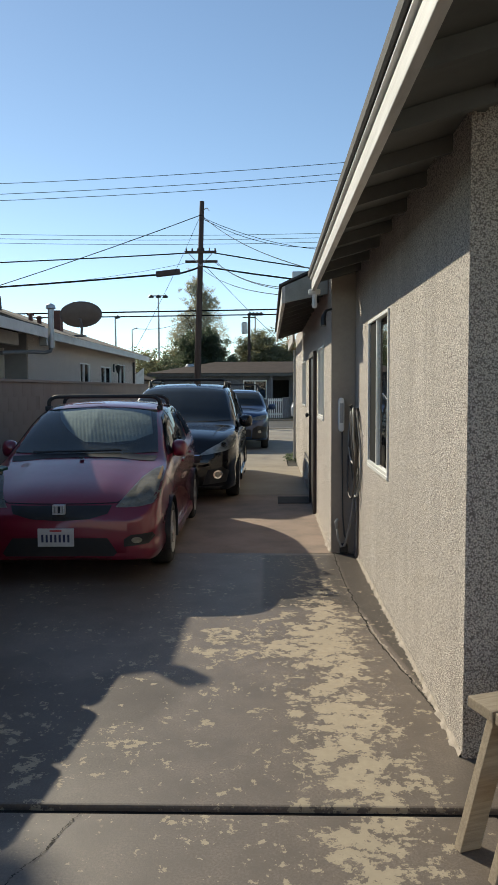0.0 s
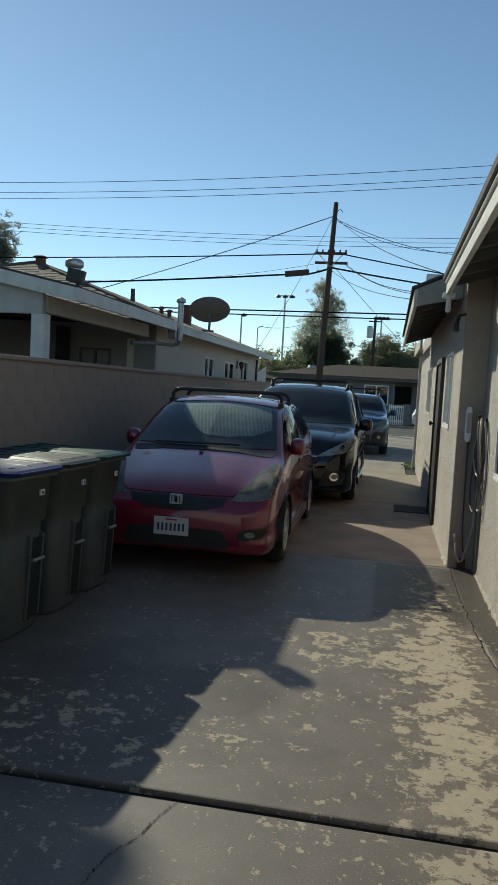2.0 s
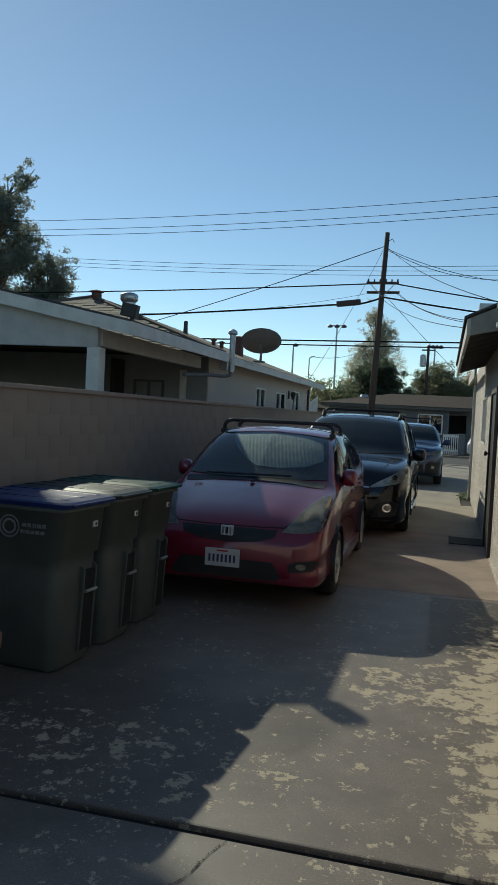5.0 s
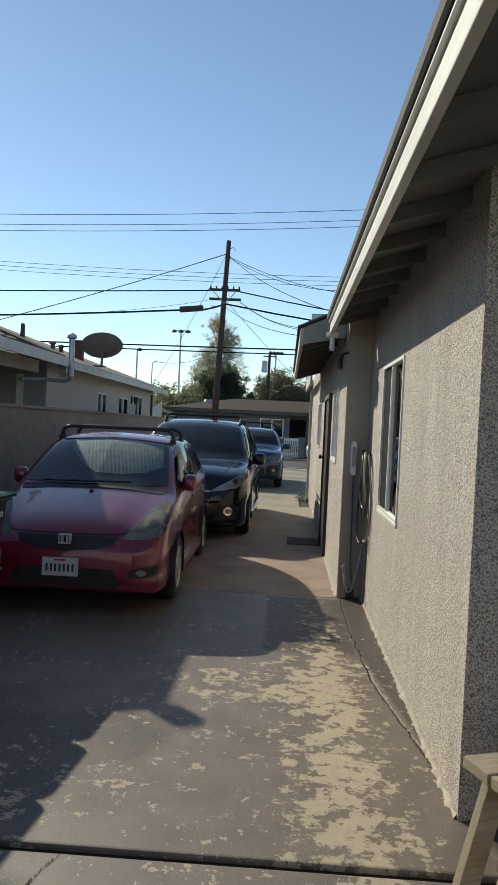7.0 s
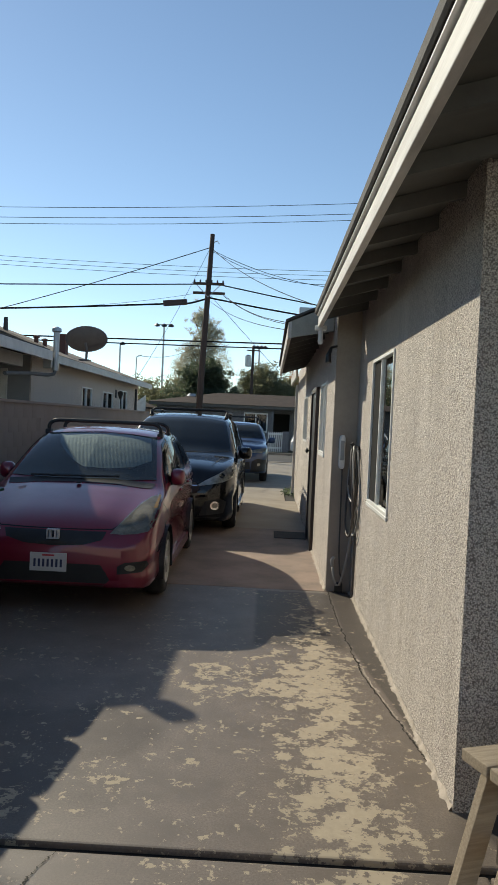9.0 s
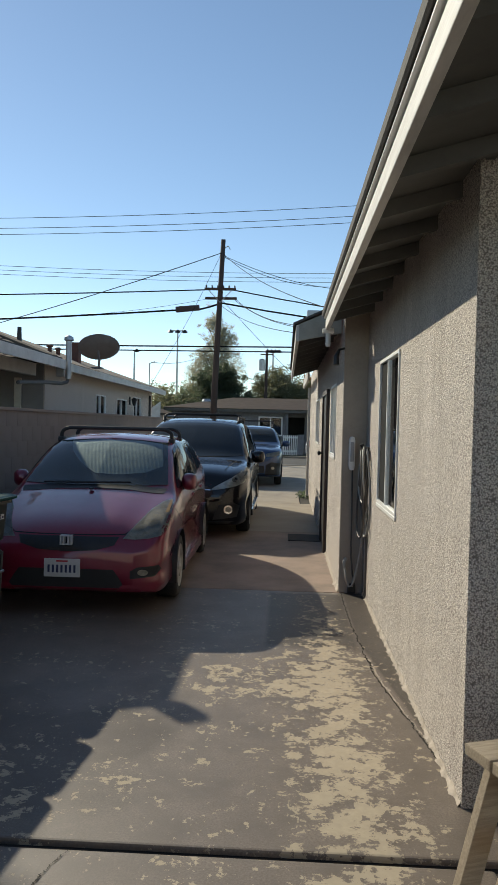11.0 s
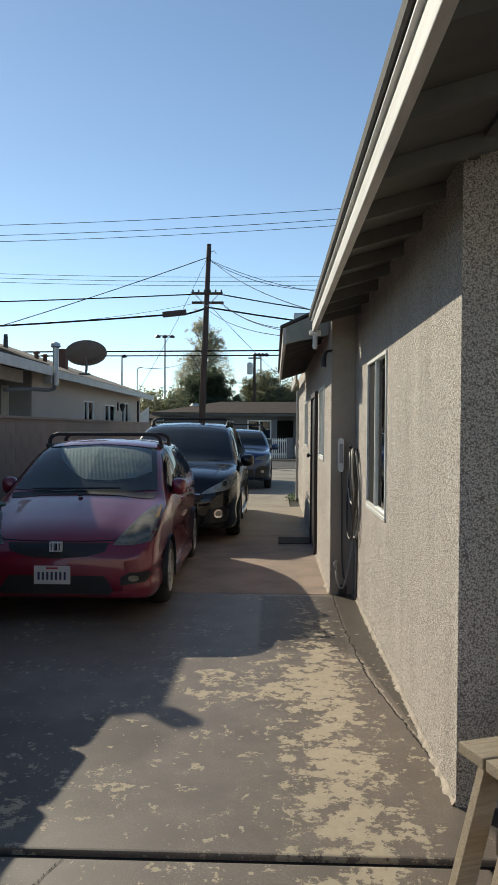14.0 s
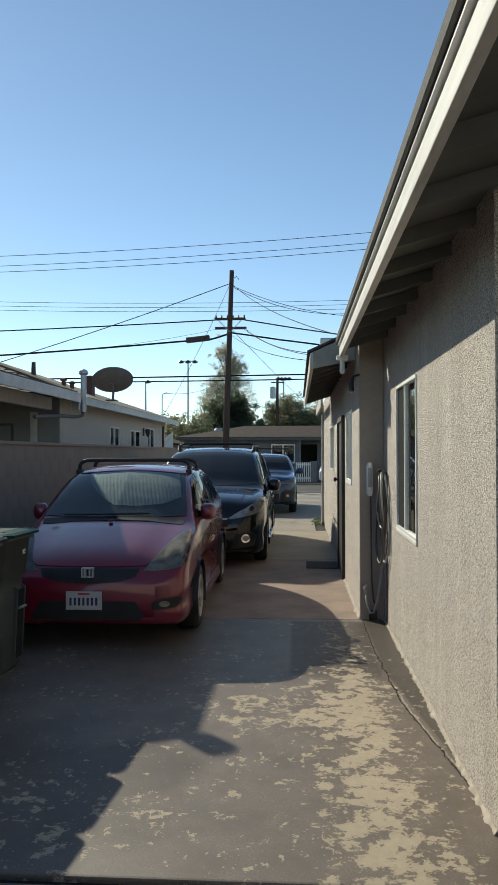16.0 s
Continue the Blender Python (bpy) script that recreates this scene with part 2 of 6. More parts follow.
RUST = mat("rusty_flue", (0.16, 0.07, 0.05), (0.1, 0.055, 0.045), 0.85, scale=9, fine=50, bump=0.3)


# ---- mesh helpers ----
def finish(bm, name, smooth=False):
    bmesh.ops.recalc_face_normals(bm, faces=bm.faces[:])
    me = bpy.data.meshes.new(name)
    bm.to_mesh(me)
    bm.free()
    if smooth:
        me.polygons.foreach_set("use_smooth", [True] * len(me.polygons))
    return me


def thing(name, m=None, label="", category="", group="", kind=""):
    ob = new(name)
    ob.empty_display_size = 0.1
    if m is not None:
        ob.matrix_basis = m
    return tagged(ob, label, category, group, kind)


def part(name, bm, material, parent=None, label="", smooth=False):
    ob = new(name, finish(bm, name, smooth))
    ob.data.materials.append(material)
    if parent is not None:
        ob.parent = parent
    if label:
        tagged(ob, label)
    return ob


def add_box(bm, x0, x1, y0, y1, z0, z1, bevel=0.0, m=None):
    vs = [bm.verts.new((x, y, z)) for x in (x0, x1) for y in (y0, y1) for z in (z0, z1)]
    fs = [bm.faces.new([vs[i] for i in q]) for q in ((0, 1, 3, 2), (4, 6, 7, 5), (0, 4, 5, 1), (2, 3, 7, 6), (0, 2, 6, 4), (1, 5, 7, 3))]
    if m is not None:
        bmesh.ops.transform(bm, matrix=m, verts=vs)
    if bevel:
        es = list({e for f in fs for e in f.edges})
        bmesh.ops.bevel(bm, geom=es, offset=bevel, segments=2, affect="EDGES", profile=0.6)


def box(x0, x1, y0, y1, z0, z1, bevel=0.0, m=None):
    bm = bmesh.new()
    add_box(bm, x0, x1, y0, y1, z0, z1, bevel, m)
    return bm


def add_prism(bm, pts, axis, a, b, bevel=0.0):
    """A closed outline, given in the two other axes, pushed from a to b along axis."""
    def at(p, q):
        return {"x": (q, p[0], p[1]), "y": (p[0], q, p[1]), "z": (p[0], p[1], q)}[axis]
    lo, hi = [bm.verts.new(at(p, a)) for p in pts], [bm.verts.new(at(p, b)) for p in pts]
    n = len(pts)
    fs = [bm.faces.new(lo), bm.faces.new(hi[::-1])]
    fs += [bm.faces.new((lo[i], hi[i], hi[(i + 1) % n], lo[(i + 1) % n])) for i in range(n)]
    if bevel:
        bmesh.ops.bevel(bm, geom=list({e for f in fs for e in f.edges}), offset=bevel, segments=2, affect="EDGES", profile=0.6)


def prism(pts, axis, a, b, bevel=0.0):
    bm = bmesh.new()
    add_prism(bm, pts, axis, a, b, bevel)
    return bm


def add_tube(bm, pts, r, sides=8, caps=True):
    """A tube along points; r may be one radius or one a point."""
    pts = [Vector(p) for p in pts]
    rs = r if isinstance(r, (list, tuple)) else [r] * len(pts)
    rings, ref = [], None
    for i, p in enumerate(pts):
        d = (pts[min(i + 1, len(pts) - 1)] - pts[max(i - 1, 0)]).normalized()
        if ref is None:
            ref = d.orthogonal().normalized()
        u = (ref - d * ref.dot(d)).normalized()
        ref, w = u, d.cross(u)
        rings.append([bm.verts.new(p + rs[i] * (u * math.cos(a) + w * math.sin(a))) for a in (2 * math.pi * k / sides for k in range(sides))])
    for a, b in zip(rings, rings[1:]):
        for k in range(sides):
            bm.faces.new((a[k], a[(k + 1) % sides], b[(k + 1) % sides], b[k]))
    if caps:
        bm.faces.new(rings[0][::-1])
        bm.faces.new(rings[-1])


def tube(pts, r, sides=8, caps=True):
    bm = bmesh.new()
    add_tube(bm, pts, r, sides, caps)
    return bm


def lathe(profile, sides=24, m=None):
    """A turned shape from (radius, height) rows."""
    bm = bmesh.new()
    rings = [[bm.verts.new((r * math.cos(2 * math.pi * k / sides), r * math.sin(2 * math.pi * k / sides), z)) for k in range(sides)] for r, z in profile]
    for a, b in zip(rings, rings[1:]):
        for k in range(sides):
            bm.faces.new((a[k], a[(k + 1) % sides], b[(k + 1) % sides], b[k]))
    bm.faces.new(rings[0][::-1])
    bm.faces.new(rings[-1])
    if m is not None:
        bmesh.ops.transform(bm, matrix=m, verts=bm.verts[:])
    return bm


def sag(a, b, drop, n=14):
    a, b = Vector(a), Vector(b)
    return [a.lerp(b, i / n) - Vector((0, 0, 4 * drop * (i / n) * (1 - i / n))) for i in range(n + 1)]


def wall_with_holes(a0, a1, z0, z1, b0, b1, holes, axis="y"):
    """A wall that runs along axis from a0 to a1, b0 to b1 thick, with rectangular holes (a0, a1, z0, z1) through it."""
    bm = bmesh.new()
    ca = sorted({a0, a1, *[h[0] for h in holes], *[h[1] for h in holes]})
    cz = sorted({z0, z1, *[h[2] for h in holes], *[h[3] for h in holes]})
    na, nz = len(ca) - 1, len(cz) - 1
    solid = [[not any(h[0] <= (ca[i] + ca[i + 1]) / 2 <= h[1] and h[2] <= (cz[k] + cz[k + 1]) / 2 <= h[3] for h in holes) for k in range(nz)] for i in range(na)]
    put = (lambda b, a, z: (b, a, z)) if axis == "y" else (lambda b, a, z: (a, b, z))
    v = {}

    def vert(s, i, k):
        if (s, i, k) not in v:
            v[s, i, k] = bm.verts.new(put((b0, b1)[s], ca[i], cz[k]))
        return v[s, i, k]
    for i in range(na):
        for k in range(nz):
            if not solid[i][k]:
                continue
            for s in (0, 1):
                bm.faces.new([vert(s, i, k), vert(s, i + 1, k), vert(s, i + 1, k + 1), vert(s, i, k + 1)])
            for di, dk, p, q in ((-1, 0, (i, k), (i, k + 1)), (1, 0, (i + 1, k), (i + 1, k + 1)), (0, -1, (i, k), (i + 1, k)), (0, 1, (i, k + 1), (i + 1, k + 1))):
                ii, kk = i + di, k + dk
                if not (0 <= ii < na and 0 <= kk < nz) or not solid[ii][kk]:
                    bm.faces.new([vert(0, *p), vert(0, *q), vert(1, *q), vert(1, *p)])
    return bm



# ---- ground ----
bm = bmesh.new()
for x, y in ((-900, -900), (900, -900), (900, 1500), (-900, 1500)):
    bm.verts.new((x, y, -0.09))
bm.faces.new(bm.verts)
tagged(part("ground", bm, SOIL), "dry grass and bare soil of the plots", "ground", kind="structure")
tagged(part("road", box(-120, 120, 33.5, 42.0, -0.4, -0.05), ASPHALT), "grey asphalt street crossing beyond the driveway", "road", kind="structure")
pavement = tagged(part("pavement", box(-120, 120, 28.3, 30.0, -0.4, 0.0), CONCRETE), "pale concrete pavement along the street", "pavement", kind="structure")
tagged(part("kerb", box(-120, 120, 33.3, 33.5, -0.4, 0.03, 0.02), CONCRETE), "concrete kerb of the street", "kerb", kind="structure")
tagged(part("kerb", box(-120, 120, 42.0, 42.2, -0.4, 0.06, 0.02), CONCRETE), "far concrete kerb of the street", "kerb", kind="structure")

# unseen wall added behind the camera; its sunlit face brightens the shade
tagged(part("wall_bounce", box(-3.5, 7.5, -4.3, -4.1, -0.1, 3.0), STUCCO_FAR), "unseen cream wall added to bounce sunlight into the shade", "wall", kind="structure")

# driveway slabs with open joints between them
driveway = thing("driveway", None, "concrete driveway with flaking brown-grey paint and cracks", "driveway", kind="structure")
part("joint_bed", box(-3.42, 0.95, -6, 33.3, -0.3, -0.028), JOINT, driveway)


def slab(x0, x1, y0, y1, material, label=""):
    bm = box(x0, x1, y0, y1, -0.25, 0.0, 0.012)
    return part("slab", bm, material, driveway, label)


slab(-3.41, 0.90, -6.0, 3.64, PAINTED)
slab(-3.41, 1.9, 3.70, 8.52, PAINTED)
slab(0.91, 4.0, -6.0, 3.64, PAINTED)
slab(-3.41, 0.70, 8.532, 12.9, PINKISH)
slab(-3.41, 0.66, 12.912, 17.4, CONCRETE)
slab(-3.41, 0.40, 17.412, 19.6, CONCRETE)
slab(-3.41, 0.9, 19.612, 28.28, CONCRETE)
slab(-3.41, 1.6, 30.02, 33.28, CONCRETE)


def crack(points, width, seed, material=None, up=0.0035, label="dark jagged crack in the concrete"):
    """A jagged open crack, filled with dirt, as a shallow ragged ribbon."""
    rnd = random.Random(seed)
    bm = bmesh.new()
    line = []
    for (a, b) in zip(points, points[1:]):
        for i in range(40):
            t = i / 40
            line.append((a[0] + (b[0] - a[0]) * t + 0.014 * noise.noise((a[0] * 3 + t * 7, a[1], seed)) + rnd.uniform(-0.006, 0.006), a[1] + (b[1] - a[1]) * t))
    prev = None
    for i, (x, y) in enumerate(line):
        w = width * (0.22 + 0.9 * rnd.random() ** 3)
        cur = (bm.verts.new((x - w, y, up)), bm.verts.new((x + w, y, up)))
        if prev:
            bm.faces.new((prev[0], prev[1], cur[1], cur[0]))
        prev = cur
    return part("crack", bm, material or JOINT, driveway, label)


crack([(-0.78, 3.63), (-0.86, 3.35), (-0.93, 3.2), (-0.95, 2.9), (-1.02, 2.5)], 0.005, 3)
crack([(0.655, 8.5), (0.645, 7.7), (0.67, 6.7), (0.70, 5.9), (0.78, 5.3), (0.86, 4.7), (0.93, 4.35)], 0.011, 5)
crack([(0.70, 6.3), (0.725, 5.85), (0.80, 5.25), (0.875, 4.75), (0.92, 4.45)], 0.012, 9, FLARE, 0.002, "pale chipped rim along the crack")
tagged(part("floor_mat", box(0.12, 0.60, 11.95, 12.62, 0.001, 0.012, 0.004), mat("black_rubber_mat", (0.03, 0.028, 0.026), (0.05, 0.045, 0.04), 0.9, fine=90)), "dark ribbed doormat lying on the driveway", "doormat")

# ---- house beside the driveway ----
house = thing("stucco_house", None, "single-storey greige stucco house with white fascia boards", "house")
WIN = (6.36, 7.50, 1.05, 2.30)
part("wall", wall_with_holes(4.12, 8.56, -0.1, 2.95, 0.88, 1.05, [WIN]), STUCCO, house, "sunlit pebbly greige stucco wall")
part("wall", box(1.0505, 7.5, 4.1195, 4.30, -0.1, 2.951), STUCCO, house, "shaded pebbly stucco end wall")
part("wall", wall_with_holes(8.561, 19.0, -0.1, 2.95, 0.63, 0.88, [(9.62, 10.55, 1.36, 2.22), (11.05, 12.05, 0.0, 2.15), (14.0, 15.2, 1.4, 2.2)]), STUCCO, house, "greige stucco wall that steps out")
part("wall", box(0.882, 7.5, 18.8, 18.99, -0.1, 3.4), STUCCO, house)
part("wall", box(7.3, 7.5, 4.31, 18.79, -0.1, 3.4), STUCCO, house)
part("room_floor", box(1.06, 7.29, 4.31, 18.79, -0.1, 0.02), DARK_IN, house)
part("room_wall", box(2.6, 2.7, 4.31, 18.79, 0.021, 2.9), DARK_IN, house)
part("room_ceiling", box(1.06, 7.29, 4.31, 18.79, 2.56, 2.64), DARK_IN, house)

part("wall", box(0.634, 0.876, 8.545, 8.5602, 0.002, 2.9), mat("smooth_greige_plaster", (0.42, 0.36, 0.30), (0.33, 0.28, 0.235), 0.85, scale=2.5, fine=30, bump=0.2), house, "smooth plastered return of the wall")

# mortar flare at the foot of the walls
def footing(x, y0, y1, wide, seed):
    rnd = random.Random(seed)
    bm = bmesh.new()
    rows = []
    for i in range(int((y1 - y0) / 0.02) + 1):
        y = y0 + i * 0.02
        w = wide * (0.002 + 0.008 * abs(noise.noise((y * 5.0, 1, 2))) + 0.014 * rnd.random() ** 3)
        rows.append([bm.verts.new(p) for p in ((x - 0.001, y, 0.03 + 0.025 * noise.noise((y * 9, 5, 1))), (x - 0.003 - w * 0.4, y, 0.014), (x - 0.006 - w, y, 0.001))])
    for a, b in zip(rows, rows[1:]):
        for k in (0, 1):
            bm.faces.new((a[k], a[k + 1], b[k + 1], b[k]))
    part("footing", bm, FLARE, house, "ragged pale mortar along the foot of the wall", True)


footing(0.88, 4.13, 8.53, 1.6, 4)
footing(0.63, 8.57, 10.97, 2.2, 7)

# roof: sheet, fascia, drip edge, soffit boards and rafters
PITCH = 0.27
EAVE_X, EAVE_Z = 0.431, 2.71
ROOF_Y0, ROOF_Y1 = 0.6, 8.62
bm = bmesh.new()
add_prism(bm, [(EAVE_X - 0.026, 2.842), (EAVE_X - 0.036, 2.852), (EAVE_X - 0.036, 2.905), (EAVE_X - 0.028, 2.922), (4.4, 4.045), (4.4, 3.975)], "y", ROOF_Y0, ROOF_Y1)
part("roof", bm, ROLL_ROOF, house, "dark mineral-felt roof edge")
part("roof", prism([(4.401, 4.03), (4.401, 4.06), (8.4, 2.98), (8.4, 2.95)], "y", ROOF_Y0, 19.2), ROLL_ROOF, house)
part("drip_edge", prism([(EAVE_X - 0.018, 2.829), (EAVE_X - 0.018, 2.840), (EAVE_X + 0.03, 2.841), (EAVE_X + 0.03, 2.829)], "y", ROOF_Y0, ROOF_Y1), VINYL, house, "thin white metal drip edge")
# black strip painted in for the shaded gap above the fascia
part("gap_shade_strip", box(EAVE_X + 0.012, EAVE_X + 0.04, ROOF_Y0, ROOF_Y1, 2.813, 2.828), BLACK_METAL, house)
part("fascia", prism([(EAVE_X, EAVE_Z), (EAVE_X, 2.812), (EAVE_X + 0.042, 2.812), (EAVE_X + 0.042, EAVE_Z)], "y", ROOF_Y0, ROOF_Y1, 0.006), FASCIA_WHITE, house, "white painted fascia board with chipped edge")
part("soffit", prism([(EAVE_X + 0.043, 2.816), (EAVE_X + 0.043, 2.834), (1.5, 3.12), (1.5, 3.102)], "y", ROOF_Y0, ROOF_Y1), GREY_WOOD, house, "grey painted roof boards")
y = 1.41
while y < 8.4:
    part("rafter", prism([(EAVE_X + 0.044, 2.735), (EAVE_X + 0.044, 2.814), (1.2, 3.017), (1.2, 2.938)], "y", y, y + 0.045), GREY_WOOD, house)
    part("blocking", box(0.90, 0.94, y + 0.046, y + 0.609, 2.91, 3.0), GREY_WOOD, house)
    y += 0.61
part("gable_wall", prism([(0.88, 2.952), (1.5, 3.12), (4.4, 3.99), (7.5, 3.15), (7.5, 2.952)], "y", 4.13, 4.28), STUCCO, house)

# lower, wider roof over the side entrance
PX, PZ = 0.13, 2.70
part("porch_roof", prism([(PX - 0.03, PZ + 0.095), (PX - 0.03, PZ + 0.12), (1.6, PZ + 0.12 + 1.63 * 0.42), (1.6, PZ + 0.095 + 1.63 * 0.42)], "y", 8.88, 15.6), ROLL_ROOF, house, "dark felt roof over the side door")
part("porch_fascia", prism([(PX, PZ - 0.08), (PX, PZ + 0.093), (PX + 0.035, PZ + 0.104), (PX + 0.035, PZ - 0.08)], "y", 8.90, 15.6, 0.004), CREAM_WOOD, house)
part("porch_end_board", prism([(PX + 0.036, PZ - 0.07), (PX + 0.036, PZ + 0.108), (0.62, PZ + 0.305), (0.62, PZ + 0.02)], "y", 8.90, 8.94), mat("grey_green_board", (0.33, 0.33, 0.30), (0.24, 0.245, 0.22), 0.7, scale=5), house, "weathered green-grey end board")
y = 9.2
while y < 15.5:
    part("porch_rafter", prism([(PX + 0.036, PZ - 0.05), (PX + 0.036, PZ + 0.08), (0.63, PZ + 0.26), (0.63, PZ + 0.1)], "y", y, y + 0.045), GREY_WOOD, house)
    y += 0.61
part("roof", prism([(EAVE_X + 0.3, 3.06), (EAVE_X + 0.3, 3.09), (4.4, 4.06), (4.4, 4.03)], "y", 8.63, 19.2), ROLL_ROOF, house)
part("roof_vent", box(0.26, 0.46, 9.5, 9.75, 2.9, 3.05, 0.01), GALV, house, "small grey sheet-metal roof vent")
part("rear_fascia", prism([(0.45, 2.62), (0.45, 2.80), (0.49, 2.80), (0.49, 2.62)], "y", 15.61, 19.2), CREAM_WOOD, house)


SCREEN = mat("dark_mesh", (0.035, 0.035, 0.035), (0.028, 0.028, 0.028), 0.95, fine=300, spec=0.05)


def window_in_wall(x, y0, y1, z0, z1, parent, split=0.5, sill=True, screen=True):
    """A sliding window set in a wall that faces the driveway: vinyl frame, two lights, screen, sill."""
    w = thing("window", None)
    w.parent = parent
    f, d = 0.026, 0.055
    bm = bmesh.new()
    for a in ((y0, y0 + f, z0, z1), (y1 - f, y1, z0, z1), (y0 + f, y1 - f, z0, z0 + f), (y0 + f, y1 - f, z1 - f, z1)):
        add_box(bm, x - 0.012, x + d, *a, 0.004)
    part("window_frame", bm, VINYL, w, "white vinyl window frame")
    ym = y0 + (y1 - y0) * split
    part("mullion", box(x - 0.004, x + 0.04, ym - 0.014, ym + 0.014, z0 + f, z1 - f, 0.004), VINYL, w)
    for a, b, dx in ((y0 + f, ym - 0.02, 0.012), (ym + 0.02, y1 - f, 0.028)):
        pane = part("pane", box(x + dx, x + dx + 0.004, a, b, z0 + f, z1 - f), PANE, w, "reflecting glass")
        pane.visible_shadow = False
    if sill:
        part("window_sill", box(x - 0.016, x + 0.02, y0 - 0.005, y1 + 0.005, z0 - 0.03, z0 - 0.001, 0.004), VINYL, w)
    if screen:
        part("insect_screen", box(x + 0.008, x + 0.010, ym + 0.022, y1 - f, z0 + f, z1 - f), SCREEN, w, "dark insect screen")
    bm = bmesh.new()
    k = z0 + 0.05
    while k < z1 - 0.04:
        add_box(bm, x + 0.11, x + 0.135, ym + 0.02, y1 - 0.01, k, k + 0.003, m=None)
        k += 0.028
    part("blind", bm, BLIND, w, "grey slatted blind behind the glass")
    return w


window_in_wall(0.88, *WIN, house, 0.58)
window_in_wall(0.63, 9.62, 10.55, 1.36, 2.22, house, 0.5, True, False)
window_in_wall(0.63, 14.0, 15.2, 1.4, 2.2, house, 0.5, False, False)
door = thing("door", None)
door.parent = house
part("door_frame", wall_with_holes(10.98, 12.12, 0.0, 2.22, 0.585, 0.63, [(11.05, 12.05, 0.0, 2.15)]), mat("dark_brown_trim", (0.06, 0.045, 0.04), (0.04, 0.03, 0.03), 0.6), door)
part("door_leaf", box(0.61, 0.66, 11.05, 12.05, 0.01, 2.15, 0.004), BLACK_METAL, door, "black security screen door")
part("door_knob", lathe([(0.012, 0), (0.012, 0.04), (0.032, 0.05), (0.036, 0.07), (0.02, 0.085)], 14, pose(0.61, 11.95, 1.32, 0, -90, 0)), BLACK_METAL, door, smooth=True)
part("downspout", box(0.545, 0.60, 18.3, 18.38, 0.1, 2.6, 0.01), CREAM_WOOD, house, "pale sheet-metal downspout")
bm = bmesh.new()
add_box(bm, 0.40, 0.52, 8.57, 8.66, 2.68, 2.73, 0.01)
add_tube(bm, [(0.46, 8.60, 2.70), (0.46, 8.60, 2.58)], 0.026, 10)
add_tube(bm, [(0.46, 8.60, 2.58), (0.46, 8.60, 2.54)], [0.032, 0.022], 10)
tagged(part("security_lamp", bm, VINYL), "white outdoor lamp under the eave corner", "lamp")
bm = bmesh.new()
add_tube(bm, [(0.63, 8.55, 2.52), (0.57, 8.50, 2.50), (0.54, 8.44, 2.42), (0.54, 8.43, 2.34)], [0.012, 0.014, 0.026, 0.03], 10)
tagged(part("security_lamp", bm, BLACK_METAL), "small grey floodlight on the stucco corner", "lamp")

# ---- block wall on the far side of the driveway ----
wall = thing("block_wall", None, "tan concrete block garden wall in shade", "wall", kind="structure")
part("core", box(-3.68, -3.51, -6, 25.4, -0.1, 1.82), MORTAR, wall)
part("cap", box(-3.71, -3.48, -6, 25.4, 1.821, 1.865, 0.008), BLOCK, wall)
me_block = None
for r in range(9):
    y = -1.0 + (0.2 if r % 2 else 0.0)
    while y < 12.0:
        if me_block is None:
            me_block = finish(box(-0.004, 0.0008, -0.1985, 0.1985, 0.0015, 0.201, 0.0008), "block")
            me_block.materials.append(BLOCK)
        ob = new("block", me_block)
        ob.location, ob.parent = (-3.508, y + 0.2, r * 0.2025), wall
        y += 0.4
bm = bmesh.new()
for r in range(9):
    y = 12.0 + (0.2 if r % 2 else 0.0)
    while y < 25.1:
        add_box(bm, -3.512, -3.507, y + 0.002, y + 0.398, r * 0.2025 + 0.002, r * 0.2025 + 0.201)
        y += 0.4
tagged(part("blocks", bm, BLOCK, wall), kind="stuff")

# ---- neighbour's house with its carport ----
nb = thing("neighbour_house", None, "cream stucco bungalow with white-trimmed carport and shingle roof", "house")
CX = -3.72
RISE = 0.2
part("roof", prism([(CX - 0.02, 2.735), (CX - 0.02, 2.765), (-8.6, 2.765 + 4.86 * RISE), (-8.6, 2.735 + 4.86 * RISE)], "y", 9.18, 13.35), ROLL_ROOF, nb, "dark felt carport roof")
part("roof", prism([(-8.601, 2.735 + 4.86 * RISE), (-8.601, 2.765 + 4.86 * RISE), (-13.4, 2.765), (-13.4, 2.735)], "y", 9.18, 13.35), ROLL_ROOF, nb)
part("carport_fascia", box(CX, CX + 0.035, 9.16, 13.35, 2.575, 2.733, 0.004), WHITE_WOOD, nb, "white painted eave board")
part("rake_board", prism([(CX - 0.001, 2.575), (CX - 0.001, 2.733), (-8.6, 2.733 + 4.86 * RISE), (-8.6, 2.575 + 4.86 * RISE)], "y", 9.16, 9.20), WHITE_WOOD, nb, "white painted rake board")
part("rake_board", prism([(-8.602, 2.575 + 4.86 * RISE), (-8.602, 2.733 + 4.86 * RISE), (-13.4, 2.733), (-13.4, 2.575)], "y", 9.16, 9.20), WHITE_WOOD, nb)
part("gable_panel", prism([(-4.20, 2.43), (-4.20, 2.80), (-8.6, 2.72 + 4.78 * RISE), (-13.3, 2.72), (-13.3, 2.43)], "y", 9.32, 9.40), CREAM_WOOD, nb, "pale painted gable panel")
part("beam", box(-4.28, -4.17, 9.41, 13.3, 2.45, 2.66, 0.006), CREAM_WOOD, nb)
part("ceiling", prism([(-3.80, 2.70), (-3.80, 2.715), (-8.6, 2.715 + 4.8 * RISE), (-8.6, 2.70 + 4.8 * RISE)], "y", 9.41, 13.3), GREY_WOOD, nb)
